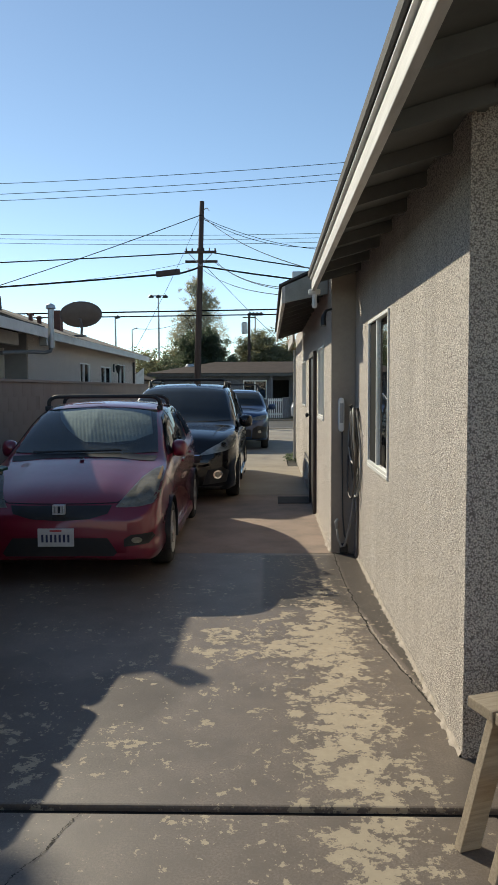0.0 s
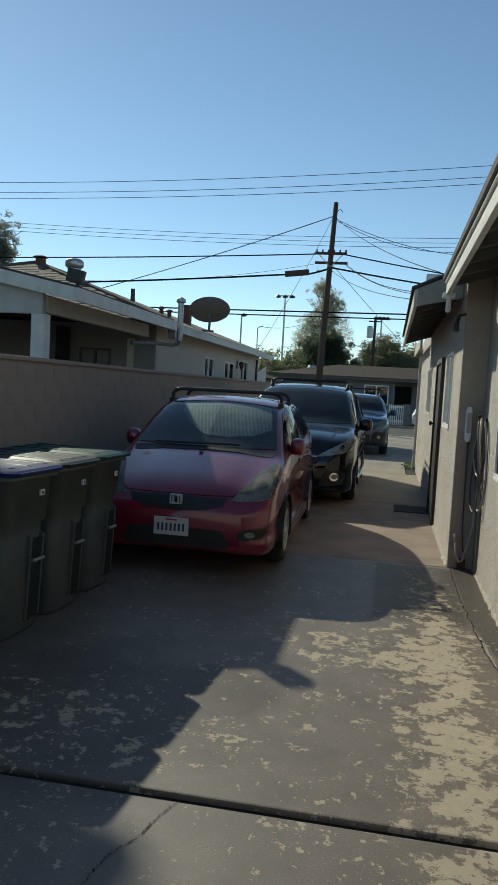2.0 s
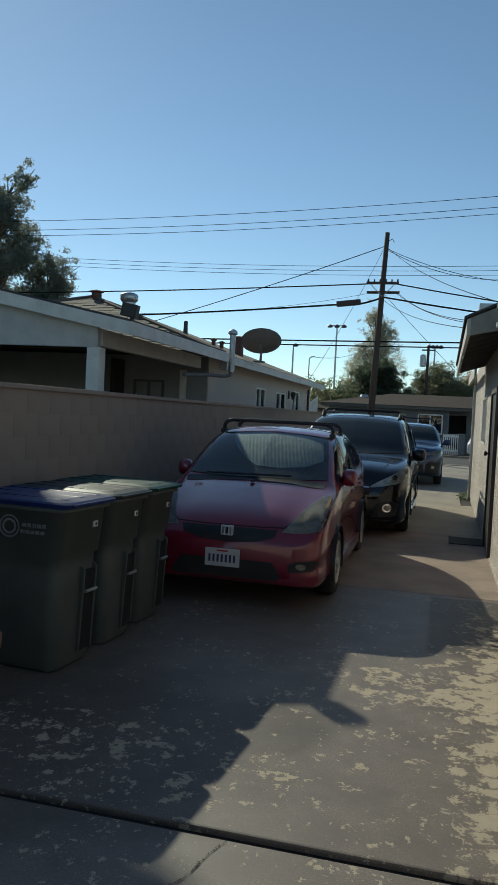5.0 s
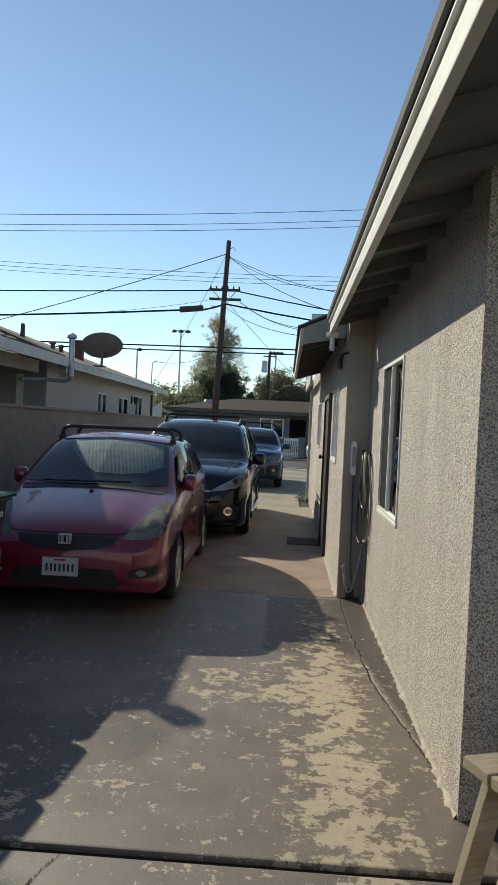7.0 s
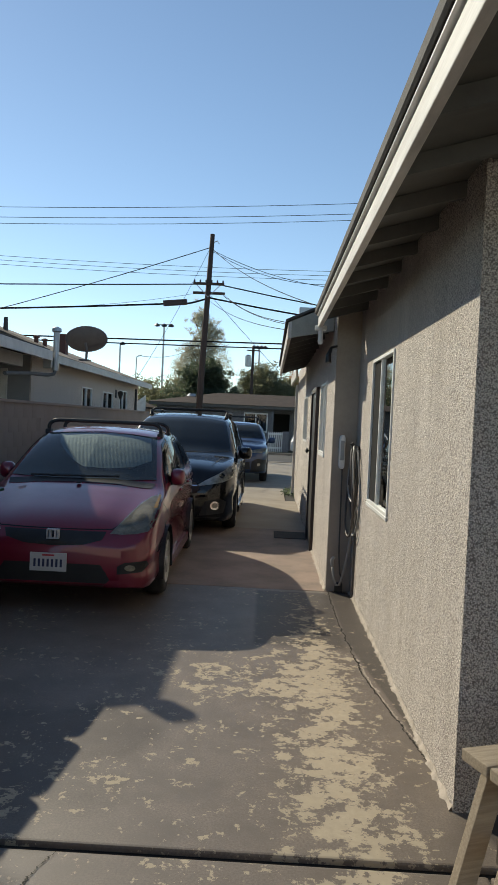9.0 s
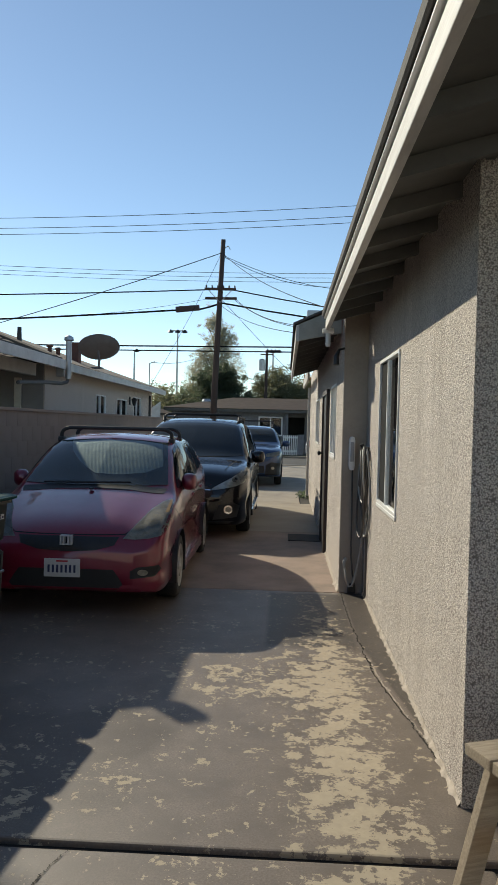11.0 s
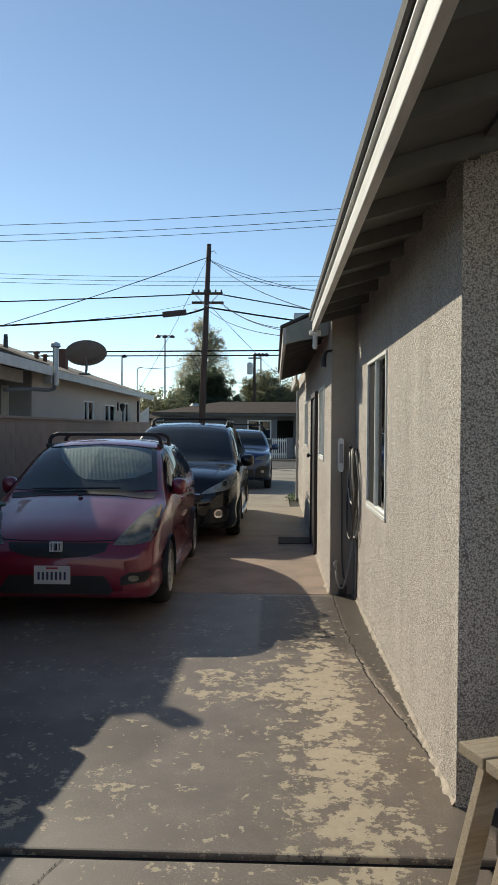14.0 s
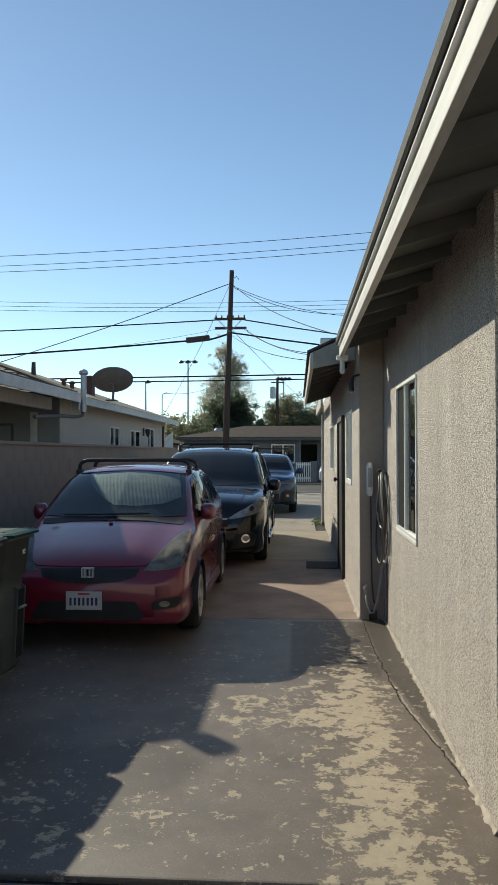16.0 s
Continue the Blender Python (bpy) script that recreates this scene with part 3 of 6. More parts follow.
part("carport_post", box(-4.32, -4.15, 9.28, 9.45, -0.1, 2.425, 0.008), WHITE_WOOD, nb, "white painted carport post")
part("carport_post", box(-13.1, -12.93, 9.28, 9.45, -0.1, 2.425, 0.008), WHITE_WOOD, nb)
part("wall", box(-13.3, -13.2, 14.16, 25, -0.1, 2.7), STUCCO_FAR, nb)
part("wall", wall_with_holes(-13.2, -4.27, -0.1, 2.7, 14.0, 14.15, [(-5.65, -5.15, 1.55, 2.2)], "x"), mat("dim_grey_paint", (0.34, 0.33, 0.33), (0.26, 0.255, 0.255), 0.9, scale=2), nb, "grey painted end wall behind the carport")
NW = [(17.66, 18.57, 1.80, 2.32), (19.78, 21.0, 0.4, 2.3), (21.9, 22.95, 0.4, 2.42)]
part("low_panel", box(-10.2, -6.05, 13.90, 13.99, -0.1, 2.0), CREAM_WOOD, nb, "pale boarding low on the end wall")
part("door_trim", box(-4.78, -4.66, 13.95, 13.998, -0.1, 2.45, 0.004), WHITE_WOOD, nb)
part("blind", box(-5.66, -5.14, 14.04, 14.06, 1.54, 2.21), BLIND, nb)
part("window_frame", wall_with_holes(-5.70, -5.10, 1.50, 2.25, 13.97, 14.03, [(-5.66, -5.42, 1.54, 2.21), (-5.38, -5.14, 1.54, 2.21)], "x"), GREY_WOOD, nb)
part("wall", wall_with_holes(14.01, 24.8, -0.1, 2.72, -4.42, -4.25, NW), STUCCO_FAR, nb, "cream stucco side wall")
part("wall", box(-13.2, -4.43, 24.62, 24.79, -0.1, 2.72), STUCCO_FAR, nb)
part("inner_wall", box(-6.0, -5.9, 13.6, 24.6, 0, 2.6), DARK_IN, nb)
for h in NW:
    window_in_wall(-4.25 - 0.055, h[0], h[1], h[2], h[3], nb, 0.5, False, False).matrix_basis = pose(2 * (-4.25 - 0.055) + 0.055, h[0] + h[1], 0, 0, 0, 180)
EX, EZ, R2 = -3.90, 2.70, 0.27
part("eave_board", box(EX, EX + 0.03, 13.36, 25.25, EZ - 0.10, EZ + 0.045, 0.004), WHITE_WOOD, nb, "white eave board")
part("house_soffit", prism([(EX, EZ + 0.01), (EX, EZ + 0.03), (-4.6, EZ + 0.2), (-4.6, EZ + 0.18)], "y", 13.36, 25.25), CREAM_WOOD, nb)
R2 = 0.343
bm = bmesh.new()
X0, X1, Y0, Y1, HZ = -3.86, -13.56, 13.37, 25.3, EZ + 0.047
hw = (X0 - X1) / 2
top = HZ + hw * R2
vs = [bm.verts.new(p) for p in ((X0, Y0, HZ), (X0, Y1, HZ), (X1, Y1, HZ), (X1, Y0, HZ), (X0 - hw, Y0 + hw, top), (X0 - hw, Y1 - hw, top))]
for q in ((0, 1, 5, 4), (1, 2, 5), (2, 3, 4, 5), (3, 0, 4), (3, 2, 1, 0)):
    bm.faces.new([vs[i] for i in q])
part("house_roof", bm, SHINGLE, nb, "brown shingle hip roof")
part("hip_ridge", tube([(X0, Y0, HZ + 0.02), (X0 - hw, Y0 + hw, top + 0.02)], 0.045, 6), SHINGLE, nb)
part("hip_ridge", tube([(X1, Y0, HZ + 0.02), (X0 - hw, Y0 + hw, top + 0.02), (X0 - hw, Y1 - hw, top + 0.02)], 0.045, 6), SHINGLE, nb)
# shingle courses on the hip that faces the carport
me_sh = None
slope = math.atan(R2)
bm_rest = bmesh.new()
count = 0
rnd = random.Random(8)
for r in range(27):
    d = r * 0.19
    run = d * math.cos(slope)
    x = X0 - run - 0.05 - (0.15 if r % 2 else 0)
    while x - 0.3 > X1 + run:
        m = pose(x, Y0 + run, HZ + 0.004 + d * math.sin(slope) + rnd.uniform(0, 0.006), math.degrees(slope) - 2.0, 0, 0)
        if r >= 9 and x > -8.8 and count < 300:
            if me_sh is None:
                me_sh = finish(box(-0.296, -0.004, 0.0, 0.2, 0.0, 0.014), "shingle")
                me_sh.materials.append(SHINGLE)
            ob = new("shingle", me_sh)
            ob.matrix_basis, ob.parent = m, nb
            count += 1
        else:
            add_box(bm_rest, -0.296, -0.004, 0.0, 0.2, 0.0, 0.014, 0, m)
        x -= 0.3
tagged(part("shingles", bm_rest, SHINGLE, nb), kind="stuff")

# unseen tall block added beyond the bungalow to shade the driveway's near corner
block = thing("shade_block", None, "unseen plain block added to shade the driveway corner", "building")
part("wall", box(-22.0, -13.5, 6.0, 19.35, -0.1, 11.1), STUCCO_FAR, block)
part("roof", box(-22.1, -13.42, 5.9, 19.45, 11.101, 11.3), ROLL_ROOF, block)

# ---- cars ----
from mathutils.bvhtree import BVHTree


def car_paint(name, col, flake=0.25):
    m = bpy.data.materials.new(name)
    n, l, p = nodes_of(m)
    dust = ramp(n, l, noise_tex(n, l, 3.0, 5, 0.6), 0.4, 0.8)
    l.new(mixrgb(n, l, dust, col, tuple(min(1, c * 0.85 + 0.006) for c in col)), p.inputs["Base Color"])
    p.inputs["Metallic"].default_value = flake
    r = n.new("ShaderNodeMapRange")
    r.inputs[3].default_value, r.inputs[4].default_value = 0.3, 0.42
    l.new(dust, r.inputs[0])
    l.new(r.outputs[0], p.inputs["Roughness"])
    p.inputs["Coat Weight"].default_value = 1.0
    p.inputs["Coat Roughness"].default_value = 0.05
    return m


RED_PAINT = car_paint("red_car_paint", (0.185, 0.007, 0.028), 0.1)
BLACK_PAINT = car_paint("black_car_paint", (0.004, 0.004, 0.006), 0.0)
BLACK_PAINT.node_tree.nodes["Principled BSDF"].inputs["Specular IOR Level"].default_value = 0.1
BLUE_PAINT = car_paint("blue_car_paint", (0.016, 0.045, 0.12), 0.3)
TRIM = mat("black_plastic_trim", (0.014, 0.014, 0.015), (0.022, 0.022, 0.023), 0.5, fine=60, bump=0.05)
GAP = mat("panel_gap", (0.006, 0.006, 0.006), (0.008, 0.008, 0.008), 0.8, bump=0)
CABIN = mat("dark_cabin", (0.018, 0.02, 0.022), (0.028, 0.03, 0.032), 0.8, scale=3, bump=0)
CAR_GLASS = glass("tinted_car_glass", (0.5, 0.57, 0.58), 0.75)
SUN_PATCH = mat("painted_sun_patch", (0.66, 0.68, 0.62), (0.46, 0.48, 0.44), 0.5, 0.1, scale=9, fine=40, bump=0.1)
LENS = glass("clear_lamp_lens", (0.92, 0.92, 0.88), 0.55)
LAMP_BOWL = mat("lamp_reflector", (0.42, 0.40, 0.35), (0.20, 0.19, 0.17), 0.3, 0.5, scale=14, fine=40, bump=0.1)
LAMP_CUP = mat("lamp_cup_silver", (0.42, 0.40, 0.36), (0.30, 0.285, 0.26), 0.35, 0.3, scale=20, fine=60, bump=0.05)
CHROME = mat("chrome", (0.75, 0.75, 0.76), (0.65, 0.65, 0.66), 0.12, 1.0, bump=0)
ALLOY = mat("alloy_wheel", (0.5, 0.5, 0.5), (0.38, 0.38, 0.38), 0.35, 0.85, bump=0.02)
TYRE = mat("tyre_rubber", (0.02, 0.02, 0.02), (0.03, 0.029, 0.028), 0.85, fine=80, bump=0.2)
BADGE = mat("satin_chrome", (0.62, 0.63, 0.65), (0.55, 0.56, 0.58), 0.4, 0.3, bump=0)
PLATE_WHITE = mat("plate_white", (0.55, 0.56, 0.57), (0.45, 0.46, 0.47), 0.4, bump=0.02)
PLATE_INK = mat("plate_ink", (0.03, 0.035, 0.09), (0.03, 0.035, 0.08), 0.5, bump=0)


def curve_at(keys, y):
    """A smooth curve through (position, value) keys."""
    xs = [k[0] for k in keys]
    y = min(max(y, xs[0]), xs[-1])
    i = max(0, min(len(xs) - 2, int(np.searchsorted(xs, y, side="right")) - 1))
    def slope(j):
        a, b = max(j - 1, 0), min(j + 1, len(keys) - 1)
        if 0 < j < len(keys) - 1:
            d0 = (keys[j][1] - keys[j - 1][1]) / (xs[j] - xs[j - 1])
            d1 = (keys[j + 1][1] - keys[j][1]) / (xs[j + 1] - xs[j])
            return 0.0 if d0 * d1 <= 0 else 2 * d0 * d1 / (d0 + d1)
        return (keys[b][1] - keys[a][1]) / (xs[b] - xs[a])
    h = xs[i + 1] - xs[i]
    t = (y - xs[i]) / h
    p0, p1, m0, m1 = keys[i][1], keys[i + 1][1], slope(i) * h, slope(i + 1) * h
    return (2 * t ** 3 - 3 * t * t + 1) * p0 + (t ** 3 - 2 * t * t + t) * m0 + (-2 * t ** 3 + 3 * t * t) * p1 + (t ** 3 - t * t) * m1


def half_section(c, y):
    top, belt, w, wt, bottom = (curve_at(c[k], y) for k in ("top", "belt", "wide", "roof", "sill"))
    rise = max(top - belt, 0.0)
    e = min(0.10, 0.03 + 0.10 * rise)
    pts = [(0, top), (wt * 0.5, top - 0.012), (wt * 0.85, top - 0.035), (wt, top - e), ((wt + w * 0.97) / 2 + 0.02, (top - e + belt) / 2),
           (w * 0.965, belt), (w * 0.995, belt - 0.10), (w, belt * 0.62 + bottom * 0.38), (w * 0.975, belt * 0.35 + bottom * 0.65), (w * 0.985, bottom + 0.10), (w * 0.95, bottom), (w * 0.5, bottom - 0.01), (0, bottom - 0.01)]
    return pts


def car_shell(c, wheel_ys, wheel_r, arch_r):
    """The body as one smooth skin, with the wheel openings cut out of it."""
    L = c["top"][-1][0]
    ys = sorted({round(L * k / 150, 4) for k in range(151)} | {0.01, 0.02, 0.03, 0.045, 0.06, 0.08, L - 0.02, L - 0.04})
    bm = bmesh.new()
    rows = []
    for y in ys:
        keys = half_section(c, y)
        s = [0.0]
        for a, b in zip(keys, keys[1:]):
            s.append(s[-1] + max(1e-4, math.dist(a, b)))
        n = 52
        half = []
        for k in range(n + 1):
            u = s[-1] * k / n
            half.append((curve_at([(q, p[0]) for q, p in zip(s, keys)], u), curve_at([(q, p[1]) for q, p in zip(s, keys)], u)))
        ring = [bm.verts.new((x, y, z)) for x, z in half] + [bm.verts.new((-x, y, z)) for x, z in half[-2:0:-1]]
        rows.append(ring)
    for a, b in zip(rows, rows[1:]):
        for k in range(len(a)):
            bm.faces.new((a[k], a[(k + 1) % len(a)], b[(k + 1) % len(b)], b[k]))
    bm.faces.new(rows[0])
    bm.faces.new(rows[-1][::-1])
    bmesh.ops.recalc_face_normals(bm, faces=bm.faces[:])
    bvh = BVHTree.FromBMesh(bm)
    wmax = max(k[1] for k in c["wide"])
    dead = []
    for f in bm.faces:
        p = f.calc_center_median()
        if abs(p.x) > wmax * 0.55 and any((p.y - wy) ** 2 + (p.z - wheel_r) ** 2 < arch_r ** 2 for wy in wheel_ys) and p.z < wheel_r + arch_r:
            dead.append(f)
    bmesh.ops.delete(bm, geom=dead, context="FACES")
    for v in bm.verts:
        if v.is_boundary and abs(v.co.x) > wmax * 0.6:
            wy = min(wheel_ys, key=lambda q: abs(q - v.co.y))
            d = Vector((v.co.y - wy, v.co.z - wheel_r))
            if d.length > 0.1:
                d = d.normalized() * arch_r
                v.co.y, v.co.z = wy + d.x, max(v.co.z if v.co.z < 0.26 else 0, wheel_r + d.y)
    return bm, bvh


def patch(bvh, outline, axis, offset, cuts=3, side=1, ripple=0.0):
    """A piece of skin lying on the body, cut to an outline seen from the front (x, z), the side (y, z) or above (x, y)."""
    bm = bmesh.new()
    f = bm.faces.new([bm.verts.new((a, b, 0)) for a, b in outline])
    bmesh.ops.triangulate(bm, faces=[f])
    for _ in range(cuts):
        long = [e for e in bm.edges if e.calc_length() > (0.013 if ripple else 0.035)]
        if long:
            bmesh.ops.subdivide_edges(bm, edges=long, cuts=1)
            bmesh.ops.triangulate(bm, faces=[f for f in bm.faces if len(f.verts) > 3])
    dead = []
    for v in bm.verts:
        a, b = v.co.x, v.co.y
        if axis == "y":
            o, d = Vector((a, -3, b)), Vector((0, 1, 0))
        elif axis == "back":
            o, d = Vector((a, 9, b)), Vector((0, -1, 0))
        elif axis == "x":
            o, d = Vector((3 * side, a, b)), Vector((-side, 0, 0))
        else:
            o, d = Vector((a, b, 4)), Vector((0, 0, -1))
        hit, nrm, _, _ = bvh.ray_cast(o, d)
        if hit is None:
            dead.append(v)
            continue
        if nrm.dot(d) > 0:
            nrm = -nrm
        v.co = hit + nrm * (offset + ripple * math.sin((a + 0.45 * b) * 165))
    if dead:
        bmesh.ops.delete(bm, geom=dead, context="VERTS")
    return bm


def mirrored(pts):
    return [(-a, b) for a, b in pts]


def oval(cx, cz, rx, rz, n=18):
    return [(cx + rx * math.cos(2 * math.pi * k / n), cz + rz * math.sin(2 * math.pi * k / n)) for k in range(n)]


def car_wheel(car, x, y, r, width, spokes, side):
    w = part("wheel", lathe([(r * 0.62, -width / 2), (r * 0.92, -width / 2), (r, -width / 2 + 0.03), (r, width / 2 - 0.03), (r * 0.92, width / 2), (r * 0.68, width / 2 + 0.004), (r * 0.66, width / 2 - 0.02), (r * 0.62, 0)], 36), TYRE, car, "black rubber tyre", True)
    w.matrix_basis = pose(x, y, r, 0, 90 * side, 0)
    rim = bmesh.new()
    for i in range(spokes):
        a = 2 * math.pi * i / spokes
        m = Matrix.Rotation(a, 4, "Z")
        add_prism(rim, [(0.03, -0.035), (r * 0.64, -0.022), (r * 0.64, 0.022), (0.03, 0.035)], "z", width / 2 - 0.035, width / 2 - 0.008)
        new_v = [v for v in rim.verts if not v.tag]
        bmesh.ops.transform(rim, matrix=m, verts=new_v)
        for v in new_v:
            v.tag = True
    part("rim", rim, ALLOY, w, "silver alloy spokes")
    part("rim_lip", lathe([(r * 0.63, width / 2 - 0.03), (r * 0.67, width / 2 + 0.002), (r * 0.655, width / 2 + 0.006), (r * 0.61, width / 2 - 0.02)], 36), ALLOY, w, "", True)
    part("hub_cap", lathe([(0.05, width / 2 - 0.03), (0.045, width / 2), (0.02, width / 2 + 0.008)], 14), ALLOY, w)
    part("brake_disc", lathe([(0.14, -0.01), (0.14, 0.01), (0.06, 0.02)], 24), GALV, w)


def wing_mirror(car, x, y, z, sx, sy, sz, material, side):
    bm = bmesh.new()
    bmesh.ops.create_uvsphere(bm, u_segments=20, v_segments=12, radius=1.0)
    for v in bm.verts:
        v.co.x = math.copysign(abs(v.co.x) ** 0.7, v.co.x) * sx
        v.co.z = math.copysign(abs(v.co.z) ** 0.75, v.co.z) * sz
        v.co.y = (min(v.co.y, 0.35)) * sy
    bmesh.ops.transform(bm, matrix=pose(x, y, z, 0, 0, -8 * side), verts=bm.verts[:])
    m = part("wing_mirror", bm, material, car, "", True)
    part("mirror_foot", prism([(x - side * (sx * 0.6), z - sz * 0.9), (x - side * (sx + 0.06), z - sz * 1.2), (x - side * (sx + 0.06), z - sz * 0.3), (x - side * sx * 0.5, z - sz * 0.2)], "y", y - 0.04, y + 0.03), TRIM, m)
    part("mirror_glass", box(x - sx * 0.8, x + sx * 0.8, y + sy * 0.36, y + sy * 0.37, z - sz * 0.75, z + sz * 0.75), CHROME, m)


def seam(bvh, line, axis, side=1, w=0.004):
    """A narrow panel gap along a line on the skin."""
    bm = bmesh.new()
    prev = None
    dense = []
    for a, b in zip(line, line[1:]):
        dense += [(a[0] + (b[0] - a[0]) * k / 10, a[1] + (b[1] - a[1]) * k / 10) for k in range(10)]
    dense.append(line[-1])
    for i, p in enumerate(dense):
        q = dense[min(i + 1, len(dense) - 1)] if i < len(dense) - 1 else dense[i - 1]
        d = Vector((q[0] - p[0], q[1] - p[1])).normalized()
        if i == len(dense) - 1:
            d = -d
        cur = []
        for s in (-w, w):
            a, b = p[0] - d.y * s, p[1] + d.x * s
            o, r = {"y": (Vector((a, -3, b)), Vector((0, 1, 0))), "x": (Vector((3 * side, a, b)), Vector((-side, 0, 0))), "z": (Vector((a, b, 4)), Vector((0, 0, -1)))}[axis]
            hit, nrm, _, _ = bvh.ray_cast(o, r)
            if hit is None:
                cur = None
                break
            cur.append(bm.verts.new(hit - r * 0.0025))
        if prev and cur:
            bm.faces.new((prev[0], prev[1], cur[1], cur[0]))
        prev = cur
    return bm


def build_car(name, at, label, c, paint, wheel_ys, wheel_r, arch_r, wheel_x, spokes):
    car = thing(name, at, label, "car")
    shell, bvh = car_shell(c, wheel_ys, wheel_r, arch_r)
    body = part("body", shell, paint, car, "", True)
    for wy in wheel_ys:
        for s in (-1, 1):
            well = bmesh.new()
            n = 20
            ring = [(wy + arch_r * math.cos(math.pi * (k / n * 1.2 - 0.1)), wheel_r + arch_r * math.sin(math.pi * (k / n * 1.2 - 0.1))) for k in range(n + 1)]
            a = [well.verts.new((s * (wheel_x + 0.085), p[0], p[1])) for p in ring]
            b = [well.verts.new((s * (wheel_x - 0.26), p[0], p[1])) for p in ring]
            for k in range(n):
                well.faces.new((a[k], a[k + 1], b[k + 1], b[k]))
            well.faces.new(b)
            part("wheel_well", well, TRIM, body)
            car_wheel(car, s * (wheel_x - 0.03), wy, wheel_r, 0.20, spokes, s)
    return car, body, bvh


def glazed(car, bvh, name, outline, axis, side=1, label=""):
    # dark sheet over the opaque body stands for the unlit cabin
    part("cabin_shade", patch(bvh, outline, axis, 0.003, 5, side), CABIN, car)
    g = part(name, patch(bvh, outline, axis, 0.007, 5, side), CAR_GLASS, car, label, True)
    g.visible_shadow = False
    return g


def number_plate(car, y, z, x=0.0):
    p = part("number_plate", box(x - 0.153, x + 0.153, y - 0.012, y - 0.004, z - 0.077, z + 0.077, 0.003), PLATE_WHITE, car, "white number plate with plain dark bars")
    part("plate_bracket", box(x - 0.12, x + 0.12, y - 0.0035, y + 0.05, z - 0.06, z + 0.06), TRIM, p)
    part("plate_bar", box(x - 0.05, x + 0.05, y - 0.0145, y - 0.0122, z + 0.05, z + 0.064), mat("plate_red", (0.4, 0.04, 0.05), (0.35, 0.04, 0.05), 0.5, bump=0), p)
    for i in range(7):
        px = x - 0.125 + i * 0.0365
        part("plate_bar", box(px + 0.004, px + 0.022, y - 0.0145, y - 0.0122, z - 0.04, z + 0.025), PLATE_INK, p)


# red compact hatchback
FIT = dict(
    top=[(0.0, 0.575), (0.02, 0.62), (0.05, 0.665), (0.12, 0.735), (0.25, 0.805), (0.45, 0.875), (0.7, 0.948), (0.93, 1.012), (1.05, 1.075), (1.3, 1.225), (1.55, 1.36), (1.75, 1.445), (1.95, 1.495), (2.3, 1.522), (3.0, 1.515), (3.5, 1.465), (3.85, 1.39), (4.0, 1.15), (4.07, 0.85), (4.1, 0.7)],
    belt=[(0.0, 0.54), (0.05, 0.60), (0.12, 0.66), (0.25, 0.75), (0.45, 0.84), (0.7, 0.90), (1.0, 0.93), (1.6, 0.95), (2.6, 1.0), (3.5, 1.05), (4.0, 0.95), (4.1, 0.62)],
    wide=[(0.0, 0.58), (0.02, 0.68), (0.06, 0.755), (0.13, 0.80), (0.25, 0.828), (0.42, 0.840), (0.7, 0.846), (1.2, 0.848), (3.2, 0.848), (3.8, 0.82), (4.0, 0.77), (4.1, 0.65)],
    roof=[(0.0, 0.40), (0.06, 0.52), (0.2, 0.63), (0.5, 0.70), (0.93, 0.72), (1.05, 0.71), (1.55, 0.665), (1.85, 0.64), (2.3, 0.635), (3.4, 0.615), (3.9, 0.59), (4.1, 0.48)],
    sill=[(0.0, 0.24), (0.1, 0.20), (0.5, 0.19), (1.2, 0.21), (3.0, 0.21), (3.8, 0.23), (4.1, 0.32)],
)
CAR_M = pose(-1.845, 7.22, 0.0, 0, 0, 0.8) @ Matrix.Scale(1.04, 4)
red, red_body, rb = build_car("hatchback", CAR_M, "dark red compact hatchback with black roof bars, parked", FIT, RED_PAINT, (0.85, 3.35), 0.30, 0.345, 0.785, 7)
glazed(red, rb, "windshield", [(-0.70, 1.035), (-0.3, 1.022), (0.3, 1.022), (0.70, 1.035), (0.645, 1.24), (0.585, 1.425), (0.3, 1.448), (-0.3, 1.448), (-0.585, 1.425), (-0.645, 1.24)], "y", 1, "dusty tinted windshield").data.materials[0] = dusty_glass("dusty_windshield", (0.44, 0.54, 0.58))
# pale sheet painted where the sun catches the dusty windshield
part("sun_patch", patch(rb, [(-0.36, 1.33), (-0.26, 1.25), (-0.15, 1.18), (-0.04, 1.13), (0.2, 1.12), (0.45, 1.14), (0.61, 1.20), (0.58, 1.30), (0.535, 1.415), (0.3, 1.44), (-0.3, 1.44), (-0.43, 1.43)], "y", 0.0048, 8, 1, 0.0003), SUN_PATCH, red, "pale rippled patch painted for sunlight on the glass")
